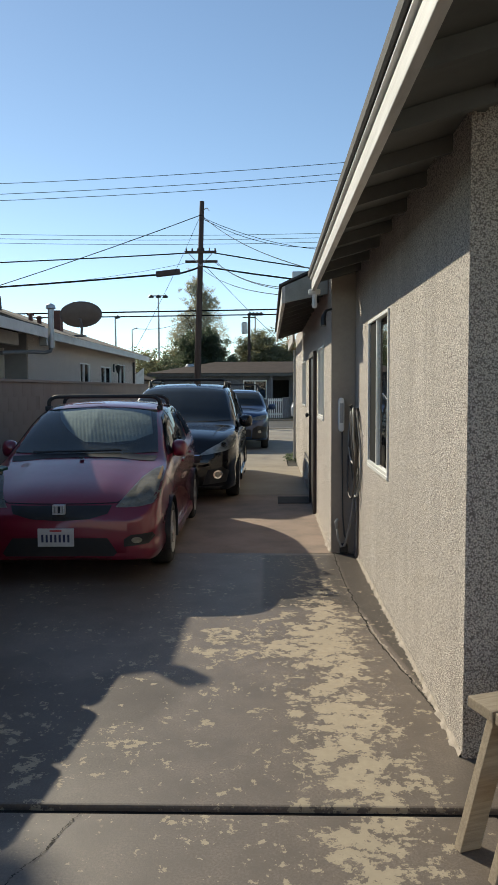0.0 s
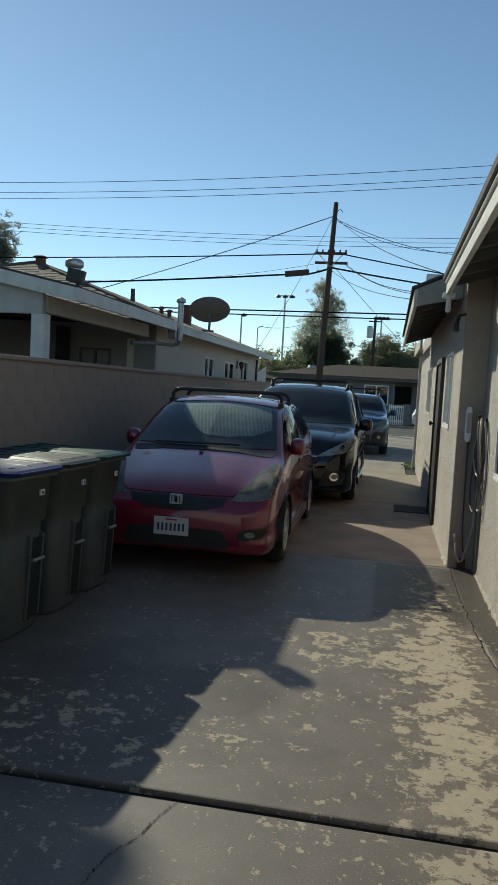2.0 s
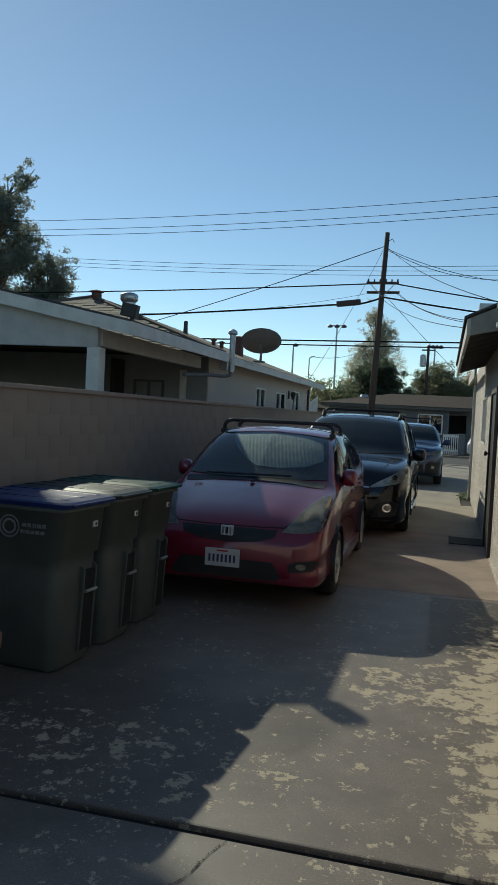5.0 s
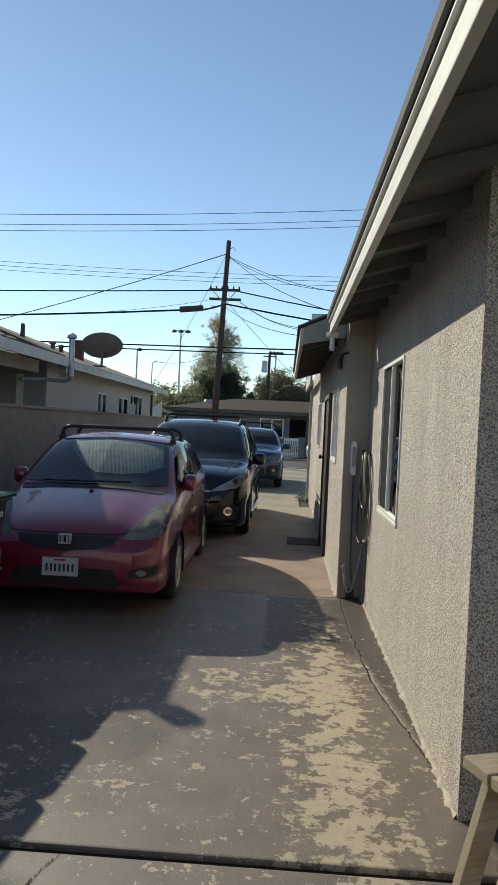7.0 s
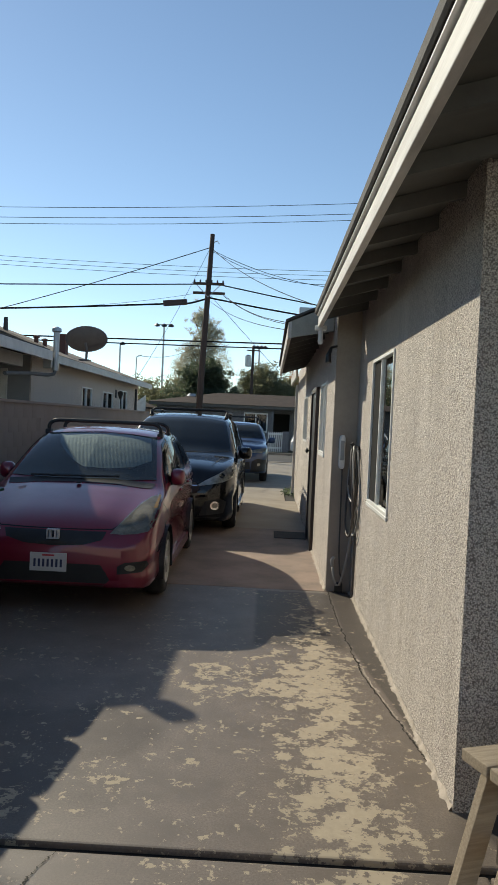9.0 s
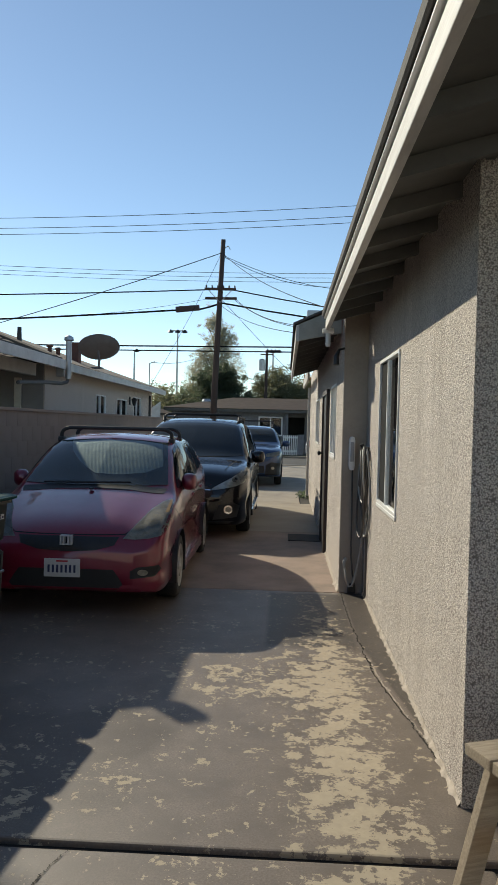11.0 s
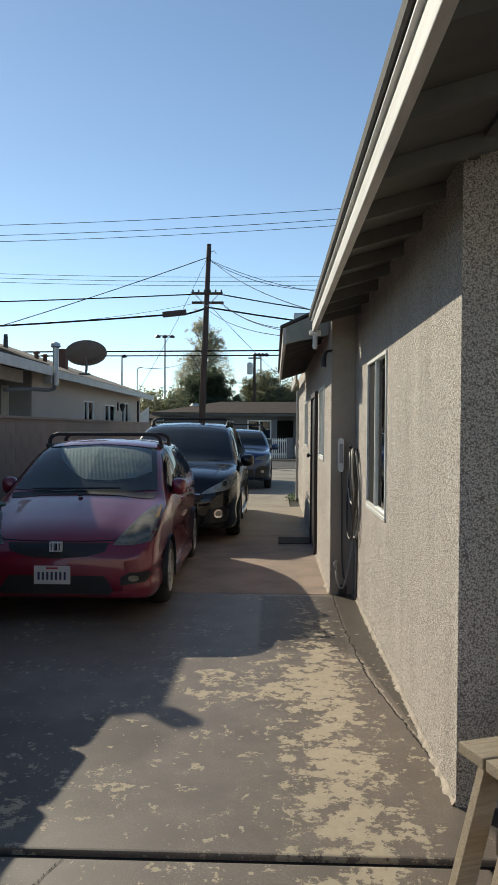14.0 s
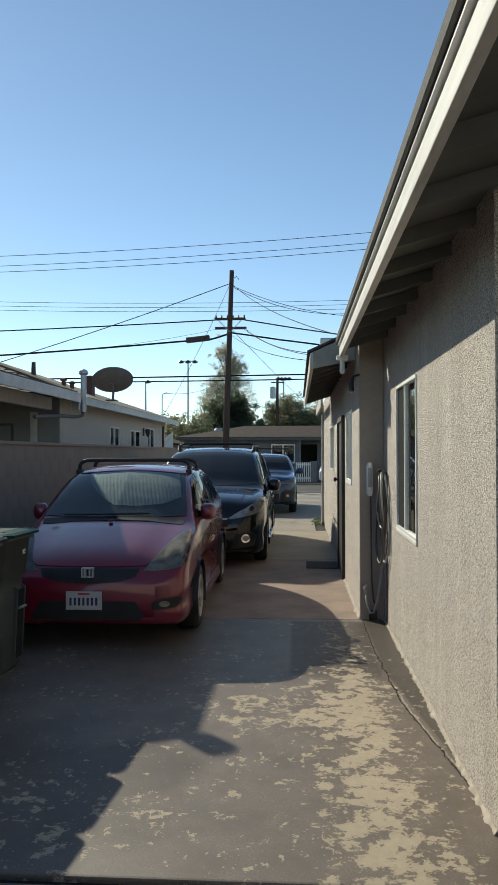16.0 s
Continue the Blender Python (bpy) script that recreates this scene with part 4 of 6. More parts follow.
for s in (1, -1):
    glazed(red, rb, "side_window", [(1.12, 1.0), (1.95, 1.02), (1.95, 1.41), (1.72, 1.36), (1.42, 1.2)], "x", s)
    glazed(red, rb, "side_window", [(2.0, 1.025), (2.75, 1.06), (2.72, 1.42), (2.45, 1.435), (2.0, 1.42)], "x", s)
    glazed(red, rb, "side_window", [(2.85, 1.08), (3.3, 1.13), (3.15, 1.38), (2.82, 1.41)], "x", s)
    flip = mirrored if s < 0 else (lambda q: q)
    lamp = flip([(0.46, 0.650), (0.56, 0.648), (0.68, 0.655), (0.77, 0.675), (0.815, 0.72), (0.822, 0.82), (0.805, 0.905), (0.775, 0.93), (0.71, 0.915), (0.63, 0.86), (0.54, 0.75)])
    hl = part("headlight", patch(rb, lamp, "y", 0.002, 5), LAMP_BOWL, red, "large swept headlight", True)
    part("lamp_cup", patch(rb, oval(s * 0.695, 0.775, 0.085, 0.085), "y", 0.004, 4), LAMP_CUP, hl)
    part("lamp_bulb", patch(rb, oval(s * 0.695, 0.775, 0.03, 0.03), "y", 0.007, 3), LAMP_BOWL, hl)
    part("lamp_cup", patch(rb, oval(s * 0.545, 0.69, 0.033, 0.022), "y", 0.004, 3), LAMP_CUP, hl)
    part("turn_lens", patch(rb, flip([(0.768, 0.84), (0.80, 0.84), (0.79, 0.92), (0.77, 0.93)]), "y", 0.005, 3), mat("amber_lens", (0.5, 0.32, 0.12), (0.4, 0.25, 0.1), 0.3, bump=0), hl)
    part("lens", patch(rb, lamp, "y", 0.010, 5), LENS, hl, "", True).visible_shadow = False
    part("fog_recess", patch(rb, flip([(0.54, 0.325), (0.74, 0.345), (0.785, 0.40), (0.77, 0.44), (0.60, 0.425), (0.54, 0.39)]), "y", 0.003, 4), TRIM, red)
    fg = part("fog_lamp", patch(rb, oval(s * 0.645, 0.38, 0.044, 0.026), "y", 0.006, 4), LAMP_BOWL, red, "round fog lamp")
    part("lens", patch(rb, oval(s * 0.645, 0.38, 0.044, 0.026), "y", 0.010, 3), LENS, fg)
    part("bumper_lip", patch(rb, flip([(0.43, 0.225), (0.74, 0.235), (0.80, 0.28), (0.72, 0.285), (0.48, 0.275)]), "y", 0.016, 4), RED_PAINT, red, "", True)
    wing_mirror(red, s * 0.868, 1.42, 1.05, 0.076, 0.085, 0.086, RED_PAINT, s)
    part("side_skirt", box(s * 0.825 if s > 0 else -0.862, s * 0.862 if s > 0 else -0.825, 1.24, 2.96, 0.175, 0.285, 0.012), RED_PAINT, red)
    part("door_handle", box(s * 0.852 - 0.012, s * 0.852 + 0.012, 1.92, 2.10, 0.865, 0.895, 0.01), RED_PAINT, red)
    part("door_handle", box(s * 0.852 - 0.012, s * 0.852 + 0.012, 2.78, 2.95, 0.885, 0.915, 0.01), RED_PAINT, red)
    for ln in ([(1.22, 0.28), (1.2, 0.6), (1.12, 0.97)], [(2.02, 0.28), (2.02, 1.0)], [(2.9, 0.5), (2.88, 1.05)], [(1.2, 0.60), (1.0, 0.70), (0.62, 0.86)]):
        part("panel_gap", seam(rb, ln, "x", s), GAP, red_body)
    part("pillar_trim", patch(rb, [(1.955, 1.02), (1.995, 1.025), (1.995, 1.42), (1.955, 1.41)], "x", 0.008, 3, s), TRIM, red)
part("grille", patch(rb, [(-0.43, 0.665), (-0.3, 0.665), (0, 0.668), (0.3, 0.665), (0.43, 0.665), (0.40, 0.60), (0.25, 0.56), (0.0, 0.545), (-0.25, 0.56), (-0.40, 0.60)][::-1], "y", 0.004, 5), TRIM, red, "thin black mesh grille")
part("lower_intake", patch(rb, [(-0.50, 0.245), (0.50, 0.245), (0.45, 0.33), (0.40, 0.40), (-0.40, 0.40), (-0.45, 0.33)], "y", 0.004, 5), TRIM, red, "wide black lower intake")
for k in range(4):
    z = 0.265 + k * 0.033
    part("intake_slat", patch(rb, [(-0.40, z), (0.40, z), (0.40, z + 0.008), (-0.40, z + 0.008)], "y", 0.012, 4), TRIM, red)
bd = part("badge", wall_with_holes(-0.050, 0.050, 0.603, 0.683, -0.03, 0.02, [(-0.041, 0.041, 0.612, 0.674)], "x"), BADGE, red, "plain chrome badge")
part("badge_bar", box(-0.026, -0.014, -0.028, 0.02, 0.611, 0.675), BADGE, bd)
part("badge_bar", box(0.014, 0.026, -0.028, 0.02, 0.611, 0.675), BADGE, bd)
number_plate(red, -0.008, 0.408, -0.03)
part("panel_gap", seam(rb, [(-0.60, 0.76), (-0.47, 0.685), (-0.2, 0.68), (0.2, 0.68), (0.47, 0.685), (0.60, 0.76)], "y"), GAP, red_body)
for s in (1, -1):
    part("wiper", tube([rb.ray_cast(Vector((s * 0.05 + dx, 0.4, 1.035 + 0.004 * i)), Vector((0, 1, 0)))[0] + Vector((0, -0.028, 0.014)) for i, dx in enumerate((-0.45, -0.2, 0.05, 0.3))], 0.009, 6), TRIM, red)
part("cowl", patch(rb, [(-0.68, 0.90), (0.68, 0.90), (0.70, 1.0), (-0.70, 1.0)], "z", 0.004, 4), TRIM, red)
part("wiper_nozzle", box(-0.02, 0.02, 0.82, 0.86, 0.995, 1.012, 0.005), TRIM, red)


def roof_bars(car, ys, half, z, rise, r):
    for y in ys:
        b = part("roof_bar", tube([(-half, y, z - 0.02)] + [(-half + 0.11 - 0.11 * math.cos(math.pi * k / 12), y, z + rise * (0.3 + 0.7 * math.sin(math.pi * k / 12))) for k in range(7)] + [(half - 0.11 + 0.11 * math.cos(math.pi * k / 12), y, z + rise * (0.3 + 0.7 * math.sin(math.pi * k / 12))) for k in range(6, -1, -1)] + [(half, y, z - 0.02)], r, 10), TRIM, car, "black roof carrier bar", True)
        for s in (-1, 1):
            part("bar_foot", box(s * half - 0.03, s * half + 0.03, y - 0.05, y + 0.05, z - 0.05, z + 0.0, 0.01), TRIM, b)


roof_bars(red, (1.95, 2.62), 0.605, 1.47, 0.10, 0.021)

# black minivan
VAN = dict(
    top=[(0.0, 0.68), (0.03, 0.76), (0.08, 0.86), (0.18, 0.96), (0.4, 1.03), (0.8, 1.09), (1.15, 1.13), (1.3, 1.19), (1.6, 1.37), (1.9, 1.54), (2.15, 1.66), (2.4, 1.725), (2.9, 1.765), (4.2, 1.745), (4.75, 1.68), (4.95, 1.4), (5.05, 0.95), (5.08, 0.8)],
    belt=[(0.0, 0.62), (0.08, 0.74), (0.2, 0.85), (0.5, 0.95), (1.0, 1.02), (2.0, 1.06), (4.0, 1.1), (4.9, 1.05), (5.08, 0.7)],
    wide=[(0.0, 0.60), (0.03, 0.70), (0.1, 0.82), (0.22, 0.90), (0.45, 0.96), (0.8, 0.985), (4.2, 0.985), (4.8, 0.95), (5.08, 0.78)],
    roof=[(0.0, 0.5), (0.1, 0.64), (0.3, 0.76), (0.8, 0.84), (1.2, 0.85), (1.9, 0.78), (2.4, 0.73), (4.4, 0.71), (5.08, 0.6)],
    sill=[(0.0, 0.26), (0.15, 0.2), (0.6, 0.2), (4.5, 0.22), (5.08, 0.34)],
)
van, van_body, vb = build_car("minivan", pose(-1.50, 11.88, 0) @ Matrix.Scale(1.03, 4), "glossy black minivan with dark tinted windows, parked", VAN, BLACK_PAINT, (0.98, 4.01), 0.335, 0.385, 0.90, 10)
glazed(van, vb, "windshield", [(-0.83, 1.16), (-0.4, 1.14), (0.4, 1.14), (0.83, 1.16), (0.76, 1.4), (0.685, 1.63), (0.35, 1.675), (-0.35, 1.675), (-0.685, 1.63), (-0.76, 1.4)], "y", 1, "dark windshield").data.materials[0] = glass("dark_windshield_glass", (0.26, 0.31, 0.34), 0.8)
for s in (1, -1):
    for o in ([(1.45, 1.09), (2.35, 1.11), (2.35, 1.62), (2.15, 1.57), (1.75, 1.34)], [(2.42, 1.11), (3.5, 1.13), (3.5, 1.63), (2.42, 1.63)], [(3.57, 1.13), (4.6, 1.16), (4.45, 1.58), (3.57, 1.62)]):
        glazed(van, vb, "side_window", o, "x", s)
    flip = mirrored if s < 0 else (lambda q: q)
    lamp = flip([(0.42, 0.70), (0.60, 0.725), (0.80, 0.765), (0.91, 0.81), (0.95, 0.90), (0.94, 1.0), (0.87, 0.965), (0.72, 0.875), (0.55, 0.785)])
    hl = part("headlight", patch(vb, lamp, "y", 0.002, 5), mat("smoked_reflector", (0.74, 0.74, 0.73), (0.22, 0.22, 0.22), 0.25, 0.5, scale=10, bump=0), van, "slanted headlight", True)
    part("lamp_cup", patch(vb, oval(s * 0.78, 0.855, 0.04, 0.035), "y", 0.005, 3), CHROME, hl)
    part("lens", patch(vb, lamp, "y", 0.010, 5), LENS, hl, "", True).visible_shadow = False
    fg = part("fog_lamp", patch(vb, oval(s * 0.70, 0.43, 0.065, 0.062), "y", 0.006, 4), CHROME, van, "round chrome-ringed fog lamp")
    part("lens", patch(vb, oval(s * 0.70, 0.43, 0.04, 0.038), "y", 0.012, 3), LAMP_BOWL, fg)
    part("bumper_crease", patch(vb, flip([(0.42, 0.53), (0.84, 0.60), (0.84, 0.63), (0.42, 0.565)]), "y", 0.01, 4), BLACK_PAINT, van)
    part("fog_recess", patch(vb, flip([(0.48, 0.28), (0.82, 0.32), (0.86, 0.48), (0.78, 0.53), (0.56, 0.50)]), "y", 0.002, 4), TRIM, van)
    wing_mirror(van, s * 1.06, 1.62, 1.14, 0.11, 0.10, 0.10, BLACK_PAINT, s)
    part("door_handle", box(s * 0.992 - 0.012, s * 0.992 + 0.012, 2.2, 2.42, 0.96, 0.99, 0.01), CHROME, van)
    part("door_handle", box(s * 0.992 - 0.012, s * 0.992 + 0.012, 2.55, 2.77, 0.96, 0.99, 0.01), CHROME, van)
    part("side_skirt", box(min(s * 0.955, s * 1.0), max(s * 0.955, s * 1.0), 1.42, 3.58, 0.19, 0.30, 0.012), BLACK_PAINT, van)
    part("roof_rail", tube([(s * 0.66, 2.5, 1.70), (s * 0.67, 2.6, 1.79), (s * 0.67, 4.3, 1.79), (s * 0.66, 4.4, 1.70)], 0.018, 8), TRIM, van)
    for ln in ([(1.45, 0.3), (1.42, 0.7), (1.36, 1.05)], [(2.39, 0.3), (2.39, 1.1)], [(3.55, 0.6), (3.53, 1.12)]):
        part("panel_gap", seam(vb, ln, "x", s), GAP, van_body)
part("grille", patch(vb, [(-0.44, 0.60), (0.44, 0.60), (0.48, 0.70), (0.40, 0.755), (-0.40, 0.755), (-0.48, 0.70)], "y", 0.004, 5), TRIM, van, "black grille")
part("grille_bar", patch(vb, [(-0.44, 0.70), (0.44, 0.70), (0.44, 0.715), (-0.44, 0.715)], "y", 0.012, 4), CHROME, van)
part("lower_intake", patch(vb, [(-0.44, 0.28), (0.44, 0.28), (0.40, 0.46), (-0.40, 0.46)], "y", 0.004, 5), TRIM, van)
part("chin_lip", patch(vb, [(-0.7, 0.235), (0.7, 0.235), (0.78, 0.265), (-0.78, 0.265)], "y", 0.012, 4), TRIM, van)
number_plate(van, -0.01, 0.52)
roof_bars(van, (2.75, 3.85), 0.67, 1.74, 0.09, 0.018)
part("hood_crease", seam(vb, [(-0.62, 0.3), (-0.68, 0.7), (-0.74, 1.1)], "z", 1, 0.006), GAP, van_body)
part("hood_crease", seam(vb, [(0.62, 0.3), (0.68, 0.7), (0.74, 1.1)], "z", 1, 0.006), GAP, van_body)

# blue sport utility car
SUV = dict(
    top=[(0.0, 0.78), (0.03, 0.86), (0.08, 0.95), (0.2, 1.02), (0.6, 1.08), (1.1, 1.13), (1.25, 1.18), (1.6, 1.40), (1.9, 1.54), (2.15, 1.60), (2.6, 1.63), (3.7, 1.61), (4.2, 1.52), (4.45, 1.2), (4.6, 0.9)],
    belt=[(0.0, 0.72), (0.08, 0.85), (0.2, 0.92), (0.6, 1.0), (1.2, 1.04), (4.0, 1.1), (4.6, 0.8)],
    wide=[(0.0, 0.60), (0.03, 0.70), (0.1, 0.80), (0.25, 0.87), (0.5, 0.90), (4.0, 0.905), (4.6, 0.75)],
    roof=[(0.0, 0.5), (0.1, 0.62), (0.4, 0.72), (1.1, 0.76), (1.9, 0.67), (2.4, 0.63), (3.9, 0.61), (4.6, 0.55)],
    sill=[(0.0, 0.34), (0.15, 0.27), (0.6, 0.25), (4.2, 0.27), (4.6, 0.4)],
)
suv, suv_body, sb = build_car("sport_utility_car", pose(-0.97, 21.8, 0) @ Matrix.Scale(1.04, 4), "dark blue sport utility car with black roof rack, parked", SUV, BLUE_PAINT, (0.92, 3.58), 0.35, 0.41, 0.82, 5)
glazed(suv, sb, "windshield", [(-0.74, 1.17), (0.74, 1.17), (0.68, 1.36), (0.60, 1.53), (-0.60, 1.53), (-0.68, 1.36)], "y", 1)
for s in (1, -1):
    for o in ([(1.4, 1.1), (2.2, 1.12), (2.2, 1.5), (1.85, 1.44)], [(2.27, 1.12), (3.2, 1.14), (3.15, 1.51), (2.27, 1.52)], [(3.27, 1.15), (3.9, 1.18), (3.7, 1.44), (3.25, 1.5)]):
        glazed(suv, sb, "side_window", o, "x", s)
    flip = mirrored if s < 0 else (lambda q: q)
    lamp = flip([(0.46, 0.80), (0.70, 0.81), (0.84, 0.86), (0.86, 0.95), (0.70, 0.925), (0.48, 0.88)])
    hl = part("headlight", patch(sb, lamp, "y", 0.003, 4), LAMP_BOWL, suv)
    part("lens", patch(sb, lamp, "y", 0.010, 4), LENS, hl).visible_shadow = False
    fg = part("fog_lamp", patch(sb, oval(s * 0.66, 0.50, 0.04, 0.04), "y", 0.006, 3), LAMP_BOWL, suv)
    part("bumper_cladding", patch(sb, flip([(0.45, 0.30), (0.82, 0.32), (0.86, 0.62), (0.62, 0.66), (0.48, 0.58)]), "y", 0.003, 4), TRIM, suv)
    wing_mirror(suv, s * 1.0, 1.5, 1.13, 0.11, 0.09, 0.085, BLUE_PAINT, s)
    part("roof_rail", tube([(s * 0.58, 2.2, 1.58), (s * 0.58, 2.3, 1.66), (s * 0.58, 3.7, 1.64), (s * 0.58, 3.8, 1.56)], 0.02, 8), TRIM, suv)
part("grille", patch(sb, [(-0.42, 0.66), (0.42, 0.66), (0.46, 0.78), (0.40, 0.86), (-0.40, 0.86), (-0.46, 0.78)], "y", 0.004, 4), TRIM, suv)
part("lower_intake", patch(sb, [(-0.44, 0.36), (0.44, 0.36), (0.42, 0.56), (-0.42, 0.56)], "y", 0.004, 4), TRIM, suv)
number_plate(suv, -0.01, 0.60)
roof_bars(suv, (2.35, 3.45), 0.60, 1.64, 0.13, 0.02)

# ---- utility poles and cables ----
POLE = Vector((-3.25, 37.0, 0))
pole = thing("utility_pole", None, "tall dark wooden utility pole with two crossarms", "utility pole")
part("shaft", tube([(-3.50, 37, -0.1), (-3.38, 37, 4), (-3.14, 37, 10.5)], [0.17, 0.155, 0.11], 14), POLE_WOOD, pole, smooth=True)
part("crossarm", box(-3.95, -2.47, 36.80, 36.90, 8.07, 8.19, 0.01), POLE_WOOD, pole)
part("crossarm", box(-3.97, -2.44, 37.10, 37.20, 7.68, 7.80, 0.01), POLE_WOOD, pole)
for s in (-1, 1):
    part("brace", tube([(-3.22, 36.85, 7.5), (-3.22 + s * 0.55, 36.85, 8.07)], 0.02, 6), GALV, pole)
for i in range(6):
    x = -3.88 + i * 0.27
    part("insulator", lathe([(0.02, 0), (0.045, 0.03), (0.03, 0.06), (0.045, 0.09), (0.02, 0.12)], 10, pose(x, 36.85, 8.19)), BLACK_METAL, pole)
part("bracket", tube([(-3.1, 37, 10.1), (-2.9, 37, 10.2), (-2.8, 37, 10.05)], 0.02, 6), GALV, pole)
CAN = pose(-4.78, 37, 7.2, 0, -6, 0)
can = tagged(part("splice_case", box(-0.57, 0.57, -0.12, 0.12, -0.13, 0.13, 0.03, CAN), mat("brown_plastic_case", (0.06, 0.035, 0.035), (0.05, 0.03, 0.03), 0.6)), "dark cable splice case hung on the line", "splice case")

cable_label = "black overhead cable sagging between poles"


def cable(a, b, drop, r=0.02):
    tagged(part("overhead_cable", tube(sag(a, b, drop), r, 5), WIRE), cable_label, "cable", "overhead cables")


def hanging_line(y, z0, c, low, x0, x1, r):
    """A long span along the street whose lowest place is at x = low."""
    pts = [(x0 + (x1 - x0) * k / 40, y, z0 + c * (x0 + (x1 - x0) * k / 40 - low) ** 2) for k in range(41)]
    tagged(part("overhead_cable", tube(pts, r, 5), WIRE), cable_label, "cable", "overhead cables")


for k, dz in enumerate((0.0, -0.5, -0.78)):
    hanging_line(44 + 0.3 * k, 13.15 + dz, 0.0011, -27, -70, 45, 0.016)
for k, dz in enumerate((0.0, -0.3, -0.6)):
    hanging_line(70 + 0.5 * k, 15.5 + dz, 0.00075, -5, -90, 60, 0.02)
for px, py, pz in ((-90, 70.5, 21.0), (60, 70.5, 18.8), (-70, 44.3, 15.3), (45, 44.3, 19.0)):
    ep = thing("utility_pole", pose(px, py, 0), "tall wooden pole carrying the street cables", "utility pole")
    part("shaft", tube([(0, 0, -0.1), (0, 0, pz)], [0.19, 0.12], 10), POLE_WOOD, ep)
    for dz in (0.05, 0.35, 0.75):
        part("crossarm", box(-0.06, 0.06, -0.75, 0.75, pz - dz - 0.06, pz - dz + 0.06), POLE_WOOD, ep)
cable((-45, 36.5, 7.5), (-3.8, 36.9, 8.1), 0.35, 0.03)
cable((-2.6, 36.9, 8.1), (30, 37.5, 6.2), 1.0, 0.03)
cable((-45, 36.7, 6.0), (-5.3, 37, 7.12), 0.5, 0.045)
cable((-4.2, 37, 7.18), (-3.3, 37, 7.45), 0.02, 0.045)
cable((-3.2, 37, 7.5), (30, 37, 6.4), 1.1, 0.04)
cable((-45, 37, 5.3), (30, 37, 5.95), 0.25, 0.035)
cable((-45, 37.1, 5.15), (30, 37.1, 5.6), 0.2, 0.03)
cable((-3.2, 36.9, 9.85), (-24, 36, 3.4), 0.3, 0.02)
cable((-3.05, 36.9, 9.75), (0.9, 18.9, 4.55), 0.25, 0.011)
cable((-3.05, 36.9, 9.7), (6.5, 36, 8.2), 0.75, 0.013)
cable((-3.05, 36.9, 9.65), (3.6, 36, 8.3), 0.6, 0.013)
cable((-2.5, 37, 7.7), (1.0, 17.5, 3.9), 0.35, 0.011)
cable((-2.6, 37, 7.7), (2.0, 18.5, 4.0), 0.5, 0.011)
cable((-3.2, 37, 7.4), (0.8, 16.5, 3.6), 0.3, 0.010)
cable((-3.5, 37, 7.75), (-13, 30, 5.6), 0.3, 0.008)
cable((-3.25, 36.9, 9.75), (-6.1, 33, 2.75), 0.25, 0.009)
cable((-3.1, 37, 7.6), (1.5, 44, 3.5), 0.05, 0.012)
cable((-4.2, 24.3, 3.6), (-3.4, 37, 5.4), 0.3, 0.008)
tagged(part("antenna_mast", tube([(-4.25, 24.3, 2.75), (-4.25, 24.3, 3.55), (-4.1, 24.35, 3.62)], 0.018, 6), GALV), "thin bent service mast on the roof end", "mast")


def stadium_light(x, y, z, heads, arm, label):
    s = thing("field_light", pose(x, y, 0), label, "floodlight")
    part("mast", tube([(0, 0, -0.1), (0, 0, z)], [0.14, 0.08], 8), GALV, s)
    if arm:
        part("crossbar", box(-arm, arm, -0.05, 0.05, z - 0.05, z + 0.05), GALV, s)
    for i in range(heads):
        u = (i / (heads - 1) * 2 - 1) * arm if heads > 1 else 0.25
        part("lamp_head", lathe([(0.05, 0.0), (0.30, -0.22), (0.30, -0.28), (0.05, -0.30)], 10, pose(u, -0.1, z + 0.1, 25)), BLACK_METAL, s)


stadium_light(-11.62, 81, 11.5, 3, 0.75, "tall grey field floodlight on a steel mast")
stadium_light(-16.2, 81, 9.4, 1, 0, "slim grey street lamp mast")
stadium_light(-1.45, 81, 9.6, 4, 0.6, "field floodlight seen over the rooftops")
p2 = thing("utility_pole", None, "distant wooden pole with a grey transformer can", "utility pole")
part("shaft", tube([(-1.66, 62, -0.1), (-1.6, 62, 7.7)], [0.16, 0.1], 10), POLE_WOOD, p2)
part("transformer", lathe([(0.2, 0), (0.24, 0.05), (0.24, 0.85), (0.12, 0.95)], 12, pose(-1.98, 62, 6.1)), GALV, p2)
part("crossarm", box(-2.1, -1.1, 61.9, 62.0, 7.35, 7.45), POLE_WOOD, p2)

# ---- house across the street ----
HOUSE_GREY = stucco("grey_stucco", (0.30, 0.30, 0.32), (0.24, 0.24, 0.255), 90, 0.004)
ROOF_BROWN = mat("brown_roofing", (0.085, 0.062, 0.052), (0.055, 0.042, 0.036), 0.95, scale=2, fine=25, bump=0.4, spec=0.1)
fh = thing("bungalow", None, "low grey stucco bungalow with a brown hip roof", "house")
part("wall", wall_with_holes(-6.9, 0.05, -0.1, 2.55, 48.0, 48.2, [(-1.6, -0.2, 1.1, 2.2)], "x"), HOUSE_GREY, fh)
part("wall", wall_with_holes(0.06, 9.0, -0.1, 2.55, 49.4, 49.6, [(0.2, 1.25, 0.0, 2.25), (3.2, 5.0, 0.9, 2.1)], "x"), HOUSE_GREY, fh)
part("wall", box(-0.15, 0.05, 48.21, 49.39, -0.1, 2.55), HOUSE_GREY, fh)
part("wall", box(-6.9, 9.0, 57.0, 57.2, -0.1, 2.55), HOUSE_GREY, fh)
